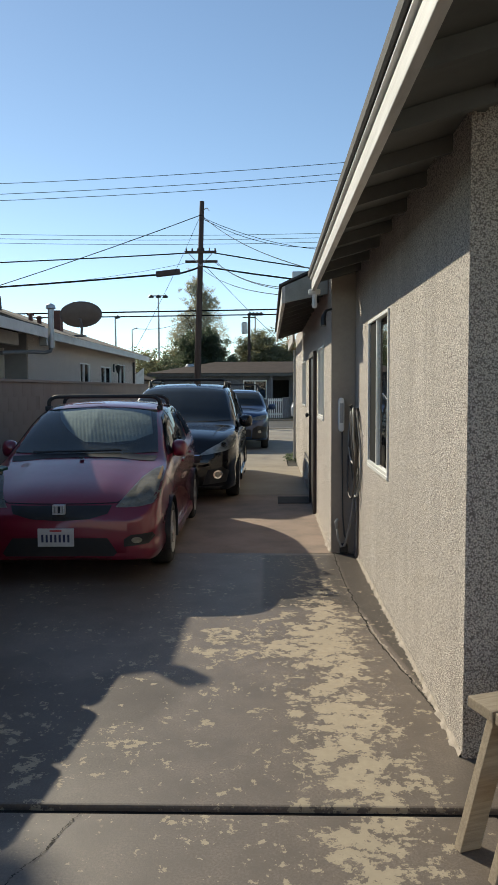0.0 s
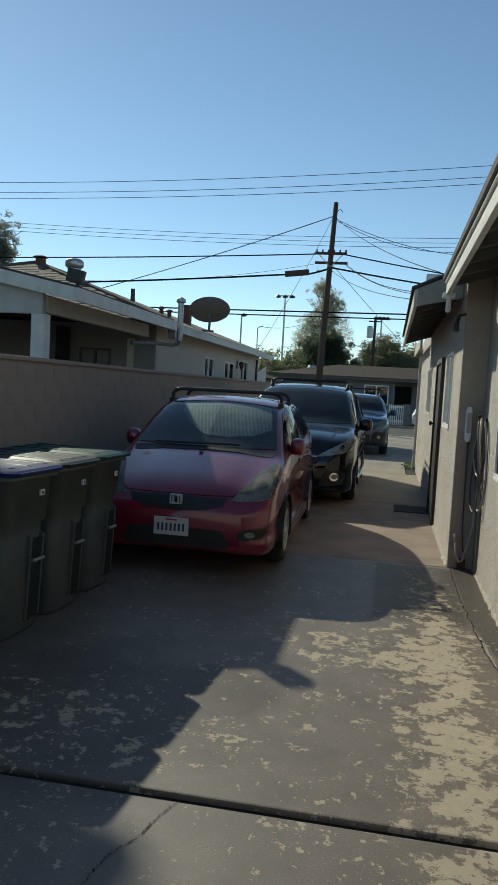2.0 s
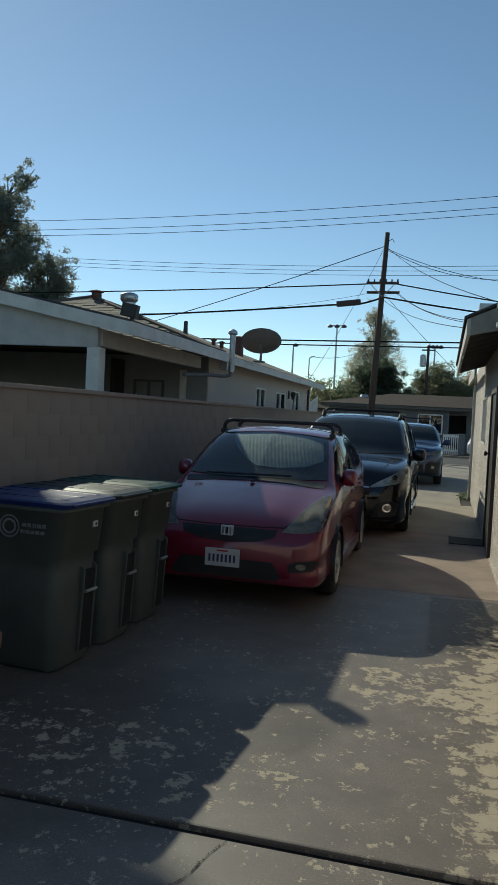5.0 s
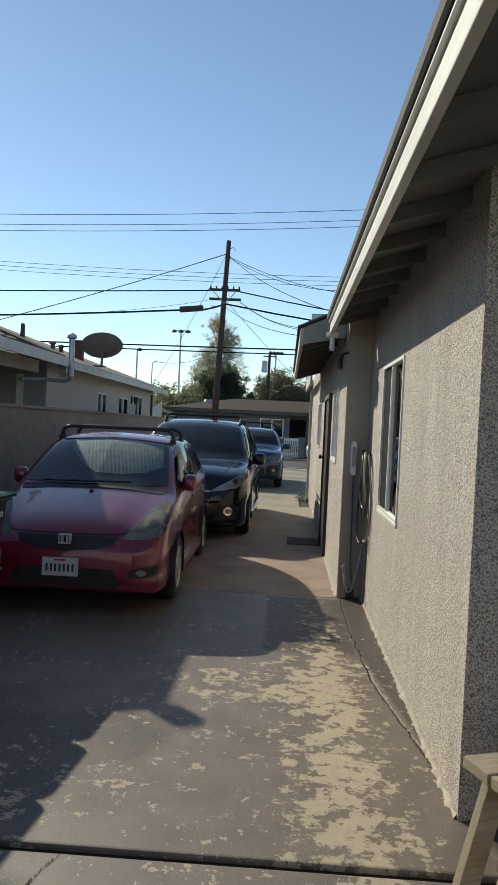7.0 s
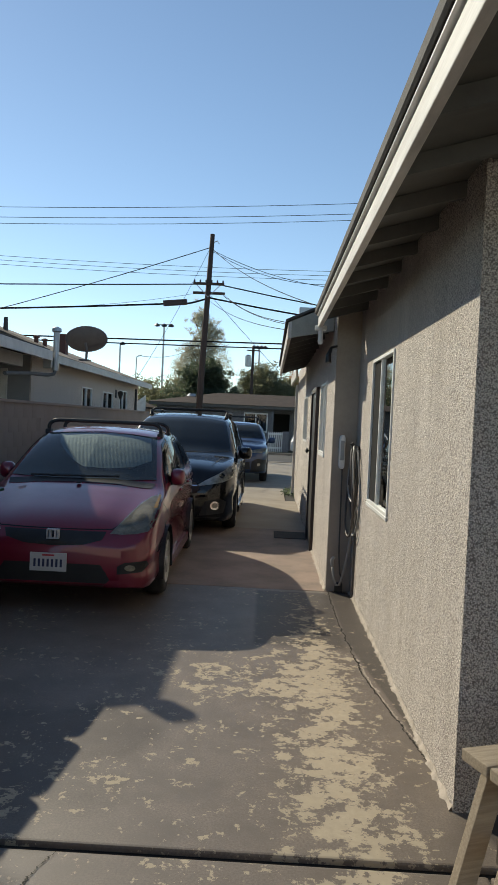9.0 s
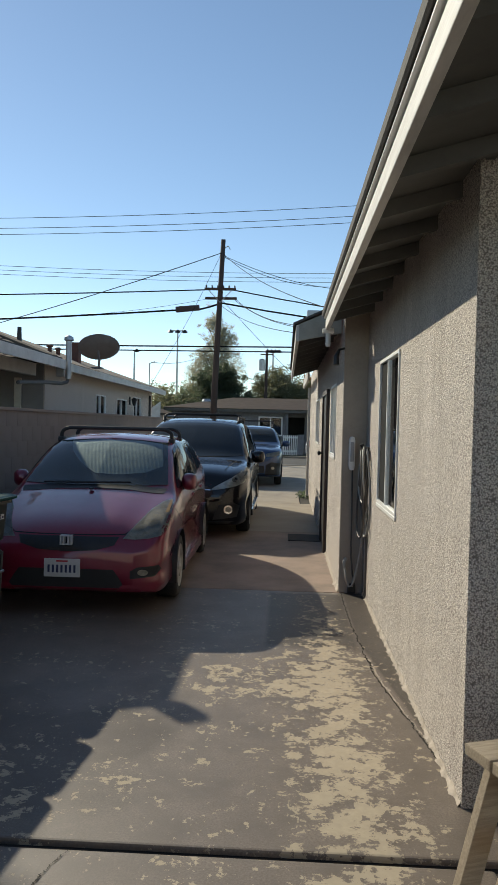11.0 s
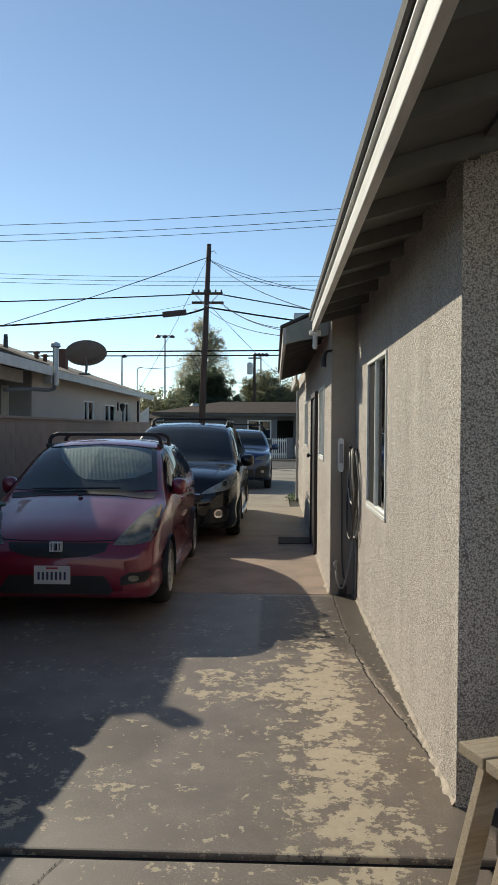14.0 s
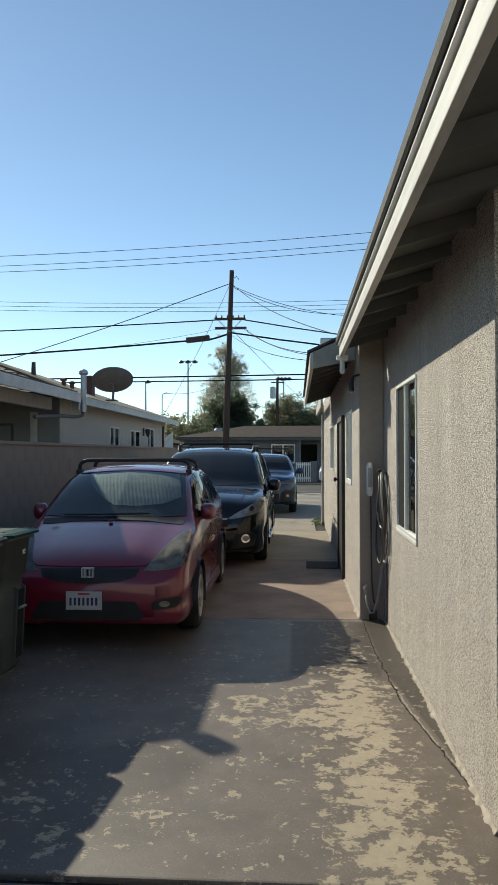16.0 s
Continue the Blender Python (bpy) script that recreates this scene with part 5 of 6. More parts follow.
part("wall", box(-7.1, -6.91, 48.0, 57.2, -0.1, 2.55), HOUSE_GREY, fh)
part("wall", box(9.01, 9.2, 49.4, 57.2, -0.1, 2.55), HOUSE_GREY, fh)
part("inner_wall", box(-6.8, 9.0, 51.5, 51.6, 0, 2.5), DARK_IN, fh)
part("eave_board", box(-7.5, 9.6, 47.3, 47.36, 2.5, 2.68), GREY_WOOD, fh)
part("soffit", box(-7.5, 9.6, 47.37, 58.0, 2.56, 2.6), GREY_WOOD, fh)
bm = bmesh.new()
vs = [bm.verts.new(p) for p in ((-7.6, 47.2, 2.69), (9.7, 47.2, 2.69), (9.7, 58.1, 2.69), (-7.6, 58.1, 2.69), (-3.6, 52.6, 3.55), (5.8, 52.6, 3.55))]
for q in ((0, 1, 5, 4), (1, 2, 5), (2, 3, 4, 5), (3, 0, 4)):
    bm.faces.new([vs[i] for i in q])
part("roof", bm, ROOF_BROWN, fh)
part("porch_post", box(0.06, 0.2, 47.5, 47.64, 0, 2.55), HOUSE_GREY, fh)
part("porch_post", box(1.9, 2.3, 47.5, 47.8, 0, 1.2), HOUSE_GREY, fh)
wnd = thing("window", None)
wnd.parent = fh
part("window_frame", wall_with_holes(-1.65, -0.15, 1.05, 2.25, 47.96, 48.02, [(-1.57, -0.94, 1.13, 2.17), (-0.86, -0.23, 1.13, 2.17)], "x"), VINYL, wnd)
part("pane", box(-1.6, -0.2, 48.05, 48.06, 1.1, 2.2), PANE, wnd)
part("vent", lathe([(0.3, 0), (0.3, 0.25), (0.22, 0.4)], 12, pose(-5.2, 50.5, 2.95)), GALV, fh)
fence = thing("picket_fence", None, "white picket fence in front of the porch", "fence")
part("rail", box(-0.1, 0.75, 45.0, 45.05, 0.98, 1.08), VINYL, fence)
part("rail", box(-0.1, 0.75, 45.0, 45.05, 0.18, 0.28), VINYL, fence)
for i in range(8):
    part("picket", box(-0.08 + i * 0.112, -0.02 + i * 0.112, 44.97, 45.0, 0.0, 1.16), VINYL, fence)
part("post", box(0.76, 1.12, 44.9, 45.25, 0, 1.2, 0.02), HOUSE_GREY, fence)
sh = thing("bungalow", None, "small pale house with a low gable roof", "house")
part("wall", box(-14.5, -8.0, 45.0, 52, -0.1, 2.3), STUCCO_FAR, sh)
part("roof", prism([(-15, 2.2), (-11.2, 3.6), (-7.5, 2.2), (-7.5, 2.31), (-11.2, 3.72), (-15, 2.31)], "y", 44.4, 52.5), ROOF_BROWN, sh)
part("gable_panel", prism([(-14.4, 2.301), (-11.2, 3.45), (-8.1, 2.301)], "y", 45.0, 45.2), WHITE_WOOD, sh)
tagged(part("white_gate", prism([(-8.3, 0.0), (-8.3, 1.9), (-7.0, 2.9), (-7.0, 0.0)], "y", 43.0, 43.1), WHITE_WOOD), "white sloping sheet fence by the street", "fence")

# ---- trees ----
BARK = mat("grey_bark", (0.15, 0.12, 0.09), (0.09, 0.07, 0.055), 0.95, scale=5, fine=30, stretch=(3, 3, 0.5), bump=0.5)


def leaf_mat(name, col, col2):
    m = bpy.data.materials.new(name)
    n, l, p = nodes_of(m)
    g = n.new("ShaderNodeNewGeometry")
    l.new(mixrgb(n, l, g.outputs["Random Per Island"], col, col2), p.inputs["Base Color"])
    p.inputs["Roughness"].default_value = 0.6
    tl = n.new("ShaderNodeBsdfTranslucent")
    tl.inputs[0].default_value = (*[min(1, c * 1.9) for c in col2], 1)
    mx = n.new("ShaderNodeMixShader")
    mx.inputs[0].default_value = 0.5
    l.new(p.outputs[0], mx.inputs[1])
    l.new(tl.outputs[0], mx.inputs[2])
    l.new(mx.outputs[0], n["Material Output"].inputs[0])
    return m


DARK_LEAF = leaf_mat("dark_foliage", (0.035, 0.05, 0.035), (0.075, 0.095, 0.055))
PALE_LEAF = leaf_mat("pale_foliage", (0.20, 0.20, 0.14), (0.33, 0.315, 0.23))
OLIVE_LEAF = leaf_mat("olive_foliage", (0.09, 0.1, 0.055), (0.17, 0.165, 0.09))
RUSTY_LEAF = leaf_mat("rusty_foliage", (0.16, 0.09, 0.04), (0.24, 0.13, 0.06))
EUC_LEAF = leaf_mat("grey_green_foliage", (0.09, 0.102, 0.088), (0.17, 0.185, 0.155))


def tree(x, y, height, lobes, leaf, size, count, seed, label, trunk=0.25, limbs=9, spread=None):
    """A tapered trunk, limbs to each clump, and a crown of many small leaves round the clumps. lobes: (x, y, z, radius, height)."""
    rnd = random.Random(seed)
    t = thing("tree", pose(x, y, 0), label, "tree")
    bm = bmesh.new()
    lean = rnd.uniform(-0.2, 0.2)
    add_tube(bm, [(lean * k * k + 0.06 * math.sin(k * 9 + seed), 0.05 * math.cos(k * 7), height * 0.8 * k - 0.1) for k in (0, 0.2, 0.4, 0.6, 0.8, 1.0)], [trunk * (1 - 0.8 * k) for k in (0, 0.2, 0.4, 0.6, 0.8, 1.0)], 8)
    for lx, ly, lz, lr, lh in lobes:
        z0 = max(0.18 * height, lz - lr * 1.2 - 0.15 * height)
        mid = Vector((lx * 0.45 + rnd.uniform(-.2, .2), ly * 0.45, (z0 + lz) / 2))
        add_tube(bm, [(lean * (z0 / height) ** 2, 0, z0), mid, (lx, ly, lz)], [trunk * 0.45, trunk * 0.25, trunk * 0.08], 6)
        for _ in range(4):
            e = Vector((lx + rnd.uniform(-1, 1) * lr, ly + rnd.uniform(-1, 1) * lr, lz + rnd.uniform(-0.6, 0.9) * lh))
            add_tube(bm, [mid.lerp(Vector((lx, ly, lz)), 0.6), e], [trunk * 0.13, trunk * 0.03], 4)
    part("trunk", bm, BARK, t)
    total = sum(l[3] ** 2 * l[4] for l in lobes)
    verts, faces = [], []
    for lx, ly, lz, lr, lh in lobes:
        n_l = int(count * lr * lr * lh / total)
        clumps = [(rnd.gauss(0, 0.5), rnd.gauss(0, 0.5), rnd.gauss(0, 0.5)) for _ in range(max(5, n_l // 45))]
        for i in range(n_l):
            cx, cy, cz = clumps[i % len(clumps)]
            c = Vector((lx + (cx + rnd.gauss(0, 0.17)) * lr, ly + (cy + rnd.gauss(0, 0.17)) * lr, lz + (cz + rnd.gauss(0, 0.15)) * lh))
            if c.z < 0.2:
                continue
            a = Vector((rnd.gauss(0, 1), rnd.gauss(0, 1), rnd.gauss(0, 0.7))).normalized()
            b = a.orthogonal().normalized()
            s = size * rnd.uniform(0.6, 1.3)
            k = len(verts)
            verts += [c - a * s, c - b * s * 0.4, c + a * s, c + b * s * 0.4]
            faces.append((k, k + 1, k + 2, k + 3))
    me = bpy.data.meshes.new("crown")
    me.from_pydata(verts, [], faces)
    me.materials.append(leaf)
    ob = new("crown", me)
    ob.parent = t
    return t


rt = random.Random(21)


def lobes(n, w, z0, z1, r, taper=0.0):
    out = []
    for i in range(n):
        k = (i + rt.random()) / n
        z = z0 + (z1 - z0) * k
        s = 1 - taper * k
        a = rt.uniform(0, 6.28)
        d = w * s * math.sqrt(rt.random())
        out.append((d * math.cos(a), d * math.sin(a) * 0.7, z, r * s * rt.uniform(0.7, 1.2), r * s * rt.uniform(0.7, 1.1)))
    return out


tree(-6.1, 66, 10.8, lobes(40, 1.9, 4.0, 11.0, 1.35, 0.55), PALE_LEAF, 0.075, 40000, 1, "tall thin tree with sparse pale yellowing leaves", 0.2)
tree(-4.9, 58, 7.0, lobes(24, 2.2, 1.8, 5.7, 1.3, 0.35), DARK_LEAF, 0.115, 36000, 2, "dense dark green tree behind the rooftops", 0.2)
tree(-9.0, 64, 4.8, lobes(14, 2.0, 1.4, 4.4, 1.2), OLIVE_LEAF, 0.11, 16000, 3, "rounded olive-green shrub-like tree", 0.15)
tree(0.2, 66, 6.0, lobes(24, 3.0, 2.2, 5.7, 1.4, 0.2), OLIVE_LEAF, 0.115, 30000, 4, "broad olive tree above the bungalow roof", 0.22)
tree(3.4, 68, 6.2, lobes(16, 2.2, 2.4, 5.4, 1.4), RUSTY_LEAF, 0.12, 16000, 5, "rust-tinged autumn tree beyond the houses", 0.2)
tree(-2.0, 70, 5.8, lobes(9, 1.4, 2.0, 5.4, 0.8, 0.4), PALE_LEAF, 0.09, 2200, 6, "nearly bare thin-branched tree", 0.12)
tree(-14.5, 72, 4.4, lobes(14, 3.4, 1.4, 3.6, 1.3), DARK_LEAF, 0.14, 14000, 7, "dark low tree line behind the fence", 0.2)
tree(-29.9, 45, 17.2, lobes(58, 4.5, 6.6, 16.6, 1.25, 0.32), EUC_LEAF, 0.105, 72000, 8, "tall eucalyptus with loose hanging grey-green foliage", 0.5)
tree(-25.7, 46, 10.4, lobes(22, 2.1, 5.2, 11.0, 1.45, 0.45), EUC_LEAF, 0.10, 34000, 9, "lower eucalyptus with drooping grey-green leaves", 0.3)

# ---- wheelie bins ----
BIN_BODY = mat("dark_green_grey_plastic", (0.082, 0.088, 0.080), (0.060, 0.066, 0.060), 0.55, scale=4, fine=90, bump=0.15)
STICKER = mat("white_sticker", (0.6, 0.6, 0.58), (0.45, 0.45, 0.43), 0.5, bump=0)
INK_GREY = mat("pale_print", (0.16, 0.17, 0.17), (0.11, 0.12, 0.12), 0.6, bump=0)


def ring_rect(w, d, r, z, y0=0.0, n=5):
    pts = []
    for cx, cy, a0 in ((w - r, d - r, 0), (-w + r, d - r, 90), (-w + r, -d + r, 180), (w - r, -d + r, 270)):
        pts += [(cx + r * math.cos(radians(a0 + 90 * k / n)), cy + y0 + r * math.sin(radians(a0 + 90 * k / n)), z) for k in range(n + 1)]
    return pts


def loft(rings, cap=True):
    bm = bmesh.new()
    rows = [[bm.verts.new(p) for p in r] for r in rings]
    for a, b in zip(rows, rows[1:]):
        for k in range(len(a)):
            bm.faces.new((a[k], a[(k + 1) % len(a)], b[(k + 1) % len(b)], b[k]))
    if cap:
        bm.faces.new(rows[0][::-1])
        bm.faces.new(rows[-1])
    return bm


def wheelie_bin(m, lid_mat, label):
    b = thing("wheelie_bin", m, label, "bin", "wheelie bins by the wall")
    # body: narrow foot, waist step, wide shoulders, rolled rim
    part("body", loft([ring_rect(0.225, 0.25, 0.07, 0.0, -0.05), ring_rect(0.24, 0.27, 0.08, 0.03, -0.05), ring_rect(0.262, 0.30, 0.08, 0.62, -0.03), ring_rect(0.268, 0.31, 0.08, 0.70, -0.02), ring_rect(0.292, 0.34, 0.09, 0.715, -0.01), ring_rect(0.30, 0.375, 0.08, 1.00, 0), ring_rect(0.325, 0.40, 0.07, 1.005, 0), ring_rect(0.325, 0.40, 0.07, 1.035, 0)]), BIN_BODY, b, "", True)
    lid = part("lid", loft([ring_rect(0.33, 0.415, 0.07, 1.037, -0.01), ring_rect(0.335, 0.42, 0.07, 1.062, -0.01), ring_rect(0.315, 0.40, 0.08, 1.072, -0.01), ring_rect(0.25, 0.32, 0.09, 1.082, 0.0), ring_rect(0.1, 0.12, 0.06, 1.086, 0.0)]), lid_mat, b, "glossy moulded lid")
    for x in (-0.20, 0.0, 0.20):
        part("lid_rib", prism([(-0.40, 1.068), (-0.34, 1.083), (0.30, 1.091), (0.37, 1.075), (0.37, 1.06), (-0.40, 1.058)], "x", x - 0.018, x + 0.018, 0.005), lid_mat, lid)
    part("lid_lip", box(-0.27, 0.27, -0.440, -0.415, 1.040, 1.062, 0.008), lid_mat, lid)
    part("handle", tube([(-0.24, 0.40, 0.98), (-0.24, 0.50, 1.02), (0.24, 0.50, 1.02), (0.24, 0.40, 0.98)], 0.018, 8), BIN_BODY, b)
    # no hollow here: a black block gives the recess its shade
    part("slot_shade", loft([[(x, y, z) for x, y, z in ((0.055, -0.335, 0.08), (0.185, -0.335, 0.08), (0.185, -0.352, 0.60), (0.055, -0.352, 0.60))], [(x, y, z) for x, y, z in ((0.055, -0.27, 0.08), (0.185, -0.27, 0.08), (0.185, -0.27, 0.60), (0.055, -0.27, 0.60))]]), GAP, b, "black block painting the shade of the lifting-bar recess")
    part("lift_bar", tube([(0.05, -0.365, 0.47), (0.19, -0.365, 0.47)], 0.011, 8), GALV, b, "bright steel lifting bar")
    for s in (-1, 1):
        part("slot_rib", prism([(-0.28, 0.05), (-0.335, 0.08), (-0.36, 0.62), (-0.29, 0.66)], "x", 0.12 + s * 0.078 - 0.010, 0.12 + s * 0.078 + 0.010, 0.004), BIN_BODY, b)
        part("wheel", lathe([(0.05, -0.03), (0.12, -0.03), (0.13, -0.015), (0.13, 0.015), (0.12, 0.03), (0.05, 0.03)], 20, pose(s * 0.27, 0.28, 0.13, 0, 90, 0)), TYRE, b, "", True)
    part("sticker", box(0.09, 0.145, -0.382, -0.372, 0.885, 0.922, 0.001), STICKER, b, "small white sticker")
    part("sticker_bar", box(0.11, 0.128, -0.385, -0.381, 0.895, 0.912), PLATE_INK, b)
    return b


def bin_print(b):
    """Faded printing on the side: a round mark and two rows, as plain bars."""
    for k, (r0, r1) in enumerate(((0.035, 0.05), (0.06, 0.072))):
        bm = bmesh.new()
        n = 20
        a = [bm.verts.new((-0.304, -0.02 + r0 * math.cos(6.283 * i / n), 0.90 + r0 * math.sin(6.283 * i / n))) for i in range(n)]
        c = [bm.verts.new((-0.304, -0.02 + r1 * math.cos(6.283 * i / n), 0.90 + r1 * math.sin(6.283 * i / n))) for i in range(n)]
        for i in range(n):
            bm.faces.new((a[i], a[(i + 1) % n], c[(i + 1) % n], c[i]))
        part("print_ring", bm, INK_GREY, b)
    for z, y0, y1, h in ((0.905, -0.27, -0.10, 0.022), (0.865, -0.26, -0.10, 0.02)):
        k = y0
        while k < y1:
            part("print_bar", box(-0.306, -0.301, k, k + 0.026, z, z + h), INK_GREY, b)
            k += 0.034


BLUE_LID = mat("blue_lid", (0.018, 0.030, 0.12), (0.013, 0.022, 0.085), 0.42, scale=4, fine=60, bump=0.03, spec=0.12)
GREY_LID = mat("grey_lid", (0.030, 0.036, 0.040), (0.022, 0.026, 0.028), 0.42, scale=4, fine=60, bump=0.03, spec=0.12)
GREEN_LID = mat("green_lid", (0.010, 0.055, 0.042), (0.008, 0.04, 0.03), 0.42, scale=4, fine=60, bump=0.03, spec=0.12)
BIN_M = pose(-2.655, 5.30, 0.002, 0, 0, 85) @ Matrix.Diagonal((0.94, 1.08, 1.025, 1))
bin_print(wheelie_bin(BIN_M @ pose(0, 0, 0), BLUE_LID, "dark wheelie bin with a blue lid and faded print"))
wheelie_bin(pose(-2.625, 5.92, 0.002, 0, 0, 85.5) @ Matrix.Diagonal((0.88, 1.08, 1.025, 1)), GREY_LID, "dark wheelie bin with a grey lid")
wheelie_bin(pose(-2.615, 6.56, 0.002, 0, 0, 86) @ Matrix.Diagonal((0.88, 1.08, 1.025, 1)), GREEN_LID, "dark wheelie bin with a green lid")

# ---- flower pot ----
pot = thing("plant_pot", pose(-2.52, 4.42, 0.002), "terracotta pot with a dark leafy plant", "plant pot")
part("pot", lathe([(0.11, 0), (0.115, 0.01), (0.155, 0.33), (0.175, 0.335), (0.18, 0.40), (0.165, 0.405), (0.155, 0.36), (0.02, 0.355)], 28), TERRACOTTA, pot, "", True)
part("soil", lathe([(0.15, 0.352), (0.15, 0.362), (0.02, 0.368)], 20), JOINT, pot)
PLANT_LEAF = leaf_mat("dark_plant_leaf", (0.02, 0.04, 0.02), (0.05, 0.075, 0.035))
rp = random.Random(12)
for i in range(56):
    a, l1 = rp.uniform(1.9, 4.4), rp.uniform(0.35, 0.62)
    bm = bmesh.new()
    pts = [Vector((0.05 * math.cos(a) + l1 * 0.4 * k * k * math.cos(a), 0.05 * math.sin(a) + l1 * 0.4 * k * k * math.sin(a), 0.36 + l1 * 1.1 * k - 0.35 * l1 * k ** 3)) for k in (0, 0.25, 0.5, 0.75, 1.0)]
    side = Vector((-math.sin(a), math.cos(a), 0))
    prev = None
    for k, p in enumerate(pts):
        w = (0.008, 0.024, 0.036, 0.026, 0.002)[k]
        cur = (bm.verts.new(p - side * w), bm.verts.new(p + side * w))
        if prev:
            bm.faces.new((prev[0], prev[1], cur[1], cur[0]))
        prev = cur
    part("leaf", bm, PLANT_LEAF, pot)

# ---- wooden bench ----
bench = thing("bench", pose(0.735, 3.50, 0, 0, 0, 20), "weathered wooden bench with splayed legs", "bench")
part("seat_board", box(0, 1.15, -0.155, 0, 0.512, 0.555, 0.006), OLD_WOOD, bench, "grey weathered seat board")
part("seat_board", box(0.004, 1.146, -0.318, -0.163, 0.510, 0.553, 0.006), OLD_WOOD, bench, "grey weathered seat board")
for x0, x1 in ((0.11, -0.035), (1.04, 1.185)):
    part("cleat", box(min(x0, x0 + 0.05), max(x0, x0 + 0.05), -0.30, -0.02, 0.42, 0.508, 0.004), OLD_WOOD, bench)
    for y in (-0.085, -0.29):
        bm = bmesh.new()
        add_prism(bm, [(x0 - 0.045, 0.508), (x0 + 0.045, 0.508), (x1 + 0.045, 0.002), (x1 - 0.045, 0.002)], "y", y, y + 0.04, 0.003)
        part("leg", bm, OLD_WOOD, bench, "splayed board leg")
part("stretcher", box(0.06, 1.1, -0.19, -0.15, 0.2, 0.29, 0.004), OLD_WOOD, bench)

# ---- car charger with its cable ----
WHITE_PLASTIC = mat("white_plastic", (0.88, 0.87, 0.84), (0.8, 0.79, 0.76), 0.35, bump=0.03)
GREY_CABLE = mat("grey_cable_sheath", (0.46, 0.44, 0.40), (0.36, 0.34, 0.31), 0.45, bump=0)
BROWN_CABLE = mat("dusty_dark_cable_sheath", (0.11, 0.095, 0.085), (0.08, 0.07, 0.062), 0.55, bump=0)
ch = thing("car_charger", None, "white wall-mounted car charger with coiled black cable", "charger")
part("case", prism([(0.70, 1.30), (0.712, 1.27), (0.748, 1.27), (0.76, 1.30), (0.76, 1.58), (0.748, 1.615), (0.712, 1.615), (0.70, 1.58)], "y", 8.47, 8.56, 0.012), WHITE_PLASTIC, ch)
part("face_panel", box(0.712, 0.748, 8.463, 8.47, 1.36, 1.56, 0.004), mat("grey_plastic", (0.4, 0.4, 0.4), (0.34, 0.34, 0.34), 0.4, bump=0), ch)
part("hook", tube([(0.89, 8.26, 1.50), (0.83, 8.26, 1.50), (0.80, 8.26, 1.545)], 0.02, 8), BLACK_METAL, ch)
rc = random.Random(2)
for i in range(6):
    x, h, w, top = 0.80 + 0.012 * i, rc.uniform(0.26, 0.44), rc.uniform(0.10, 0.22), 1.50 + rc.uniform(-0.02, 0.03)
    pts = []
    for k in range(25):
        a = 2 * math.pi * k / 24
        pts.append((x + 0.012 * math.sin(a * 2 + i), 8.24 + w * math.sin(a) * (1 - 0.3 * math.cos(a)), top - h + h * math.cos(a)))
    part("cable_loop", tube(pts, 0.0095, 8, False), GREY_CABLE if i % 4 == 1 else BROWN_CABLE, ch, "", True)
part("cable", tube([(0.74, 8.515, 1.275), (0.745, 8.52, 0.9), (0.75, 8.52, 0.4), (0.765, 8.5, 0.2), (0.79, 8.48, 0.14)], 0.008, 6), BROWN_CABLE, ch, "", True)
part("cable", tube([(0.855, 8.26, 0.95), (0.845, 8.30, 0.7), (0.825, 8.38, 0.42), (0.79, 8.44, 0.2), (0.76, 8.45, 0.09), (0.73, 8.46, 0.08), (0.70, 8.47, 0.15), (0.685, 8.49, 0.28)], 0.013, 8), GREY_CABLE, ch, "pale sheathed cable loop", True)
part("plug", tube([(0.685, 8.49, 0.26), (0.68, 8.50, 0.33), (0.70, 8.52, 0.36)], [0.016, 0.02, 0.015], 10), GREY_CABLE, ch, "", True)
part("cable", tube([(0.866, 8.26, 1.1), (0.864, 8.22, 0.6), (0.862, 8.18, 0.15), (0.85, 8.15, 0.03), (0.86, 8.10, 0.08), (0.865, 8.12, 0.6), (0.867, 8.18, 0.95)], 0.007, 6), BROWN_CABLE, ch, "", True)
# no real box: block added to darken the foot of the corner
tagged(part("dark_foot", box(0.72, 0.80, 8.50, 8.555, 0.002, 0.10, 0.006), BLACK_METAL), "dark block added for the dark foot of the corner", "box")

# ---- things on the neighbour's roof ----
DISH_GREY = mat("grey_dish_paint", (0.16, 0.145, 0.14), (0.12, 0.11, 0.105), 0.5, bump=0.05)
dish = thing("satellite_dish", pose(-3.80, 15.5, 2.79), "grey oval satellite dish on the roof edge", "satellite dish")
bm = bmesh.new()
rows = []
for j in range(7):
    r = max(0.02, j / 6)
    rows.append([bm.verts.new((0.41 * r * math.cos(6.2832 * k / 32), 0.27 * r * math.sin(6.2832 * k / 32), 0.10 * r * r)) for k in range(32)])
for a, b in zip(rows, rows[1:]):
    for k in range(32):
        bm.faces.new((a[k], a[(k + 1) % 32], b[(k + 1) % 32], b[k]))
bm.faces.new(rows[0])
bmesh.ops.solidify(bm, geom=bm.faces[:], thickness=0.012)
bmesh.ops.transform(bm, matrix=pose(0.13, 0, 0.345, -64, -4, 8), verts=bm.verts[:])
part("reflector", bm, DISH_GREY, dish, "", True)
part("mount_pole", tube([(0.14, 0, -0.04), (0.15, 0, 0.12), (0.13, -0.05, 0.30)], 0.025, 8), DISH_GREY, dish)
part("base_plate", box(0.02, 0.22, -0.1, 0.1, -0.045, -0.02), DISH_GREY, dish)
part("feed_arm", tube([(0.13, 0.05, 0.18), (0.15, 0.42, 0.52)], 0.015, 6), DISH_GREY, dish)
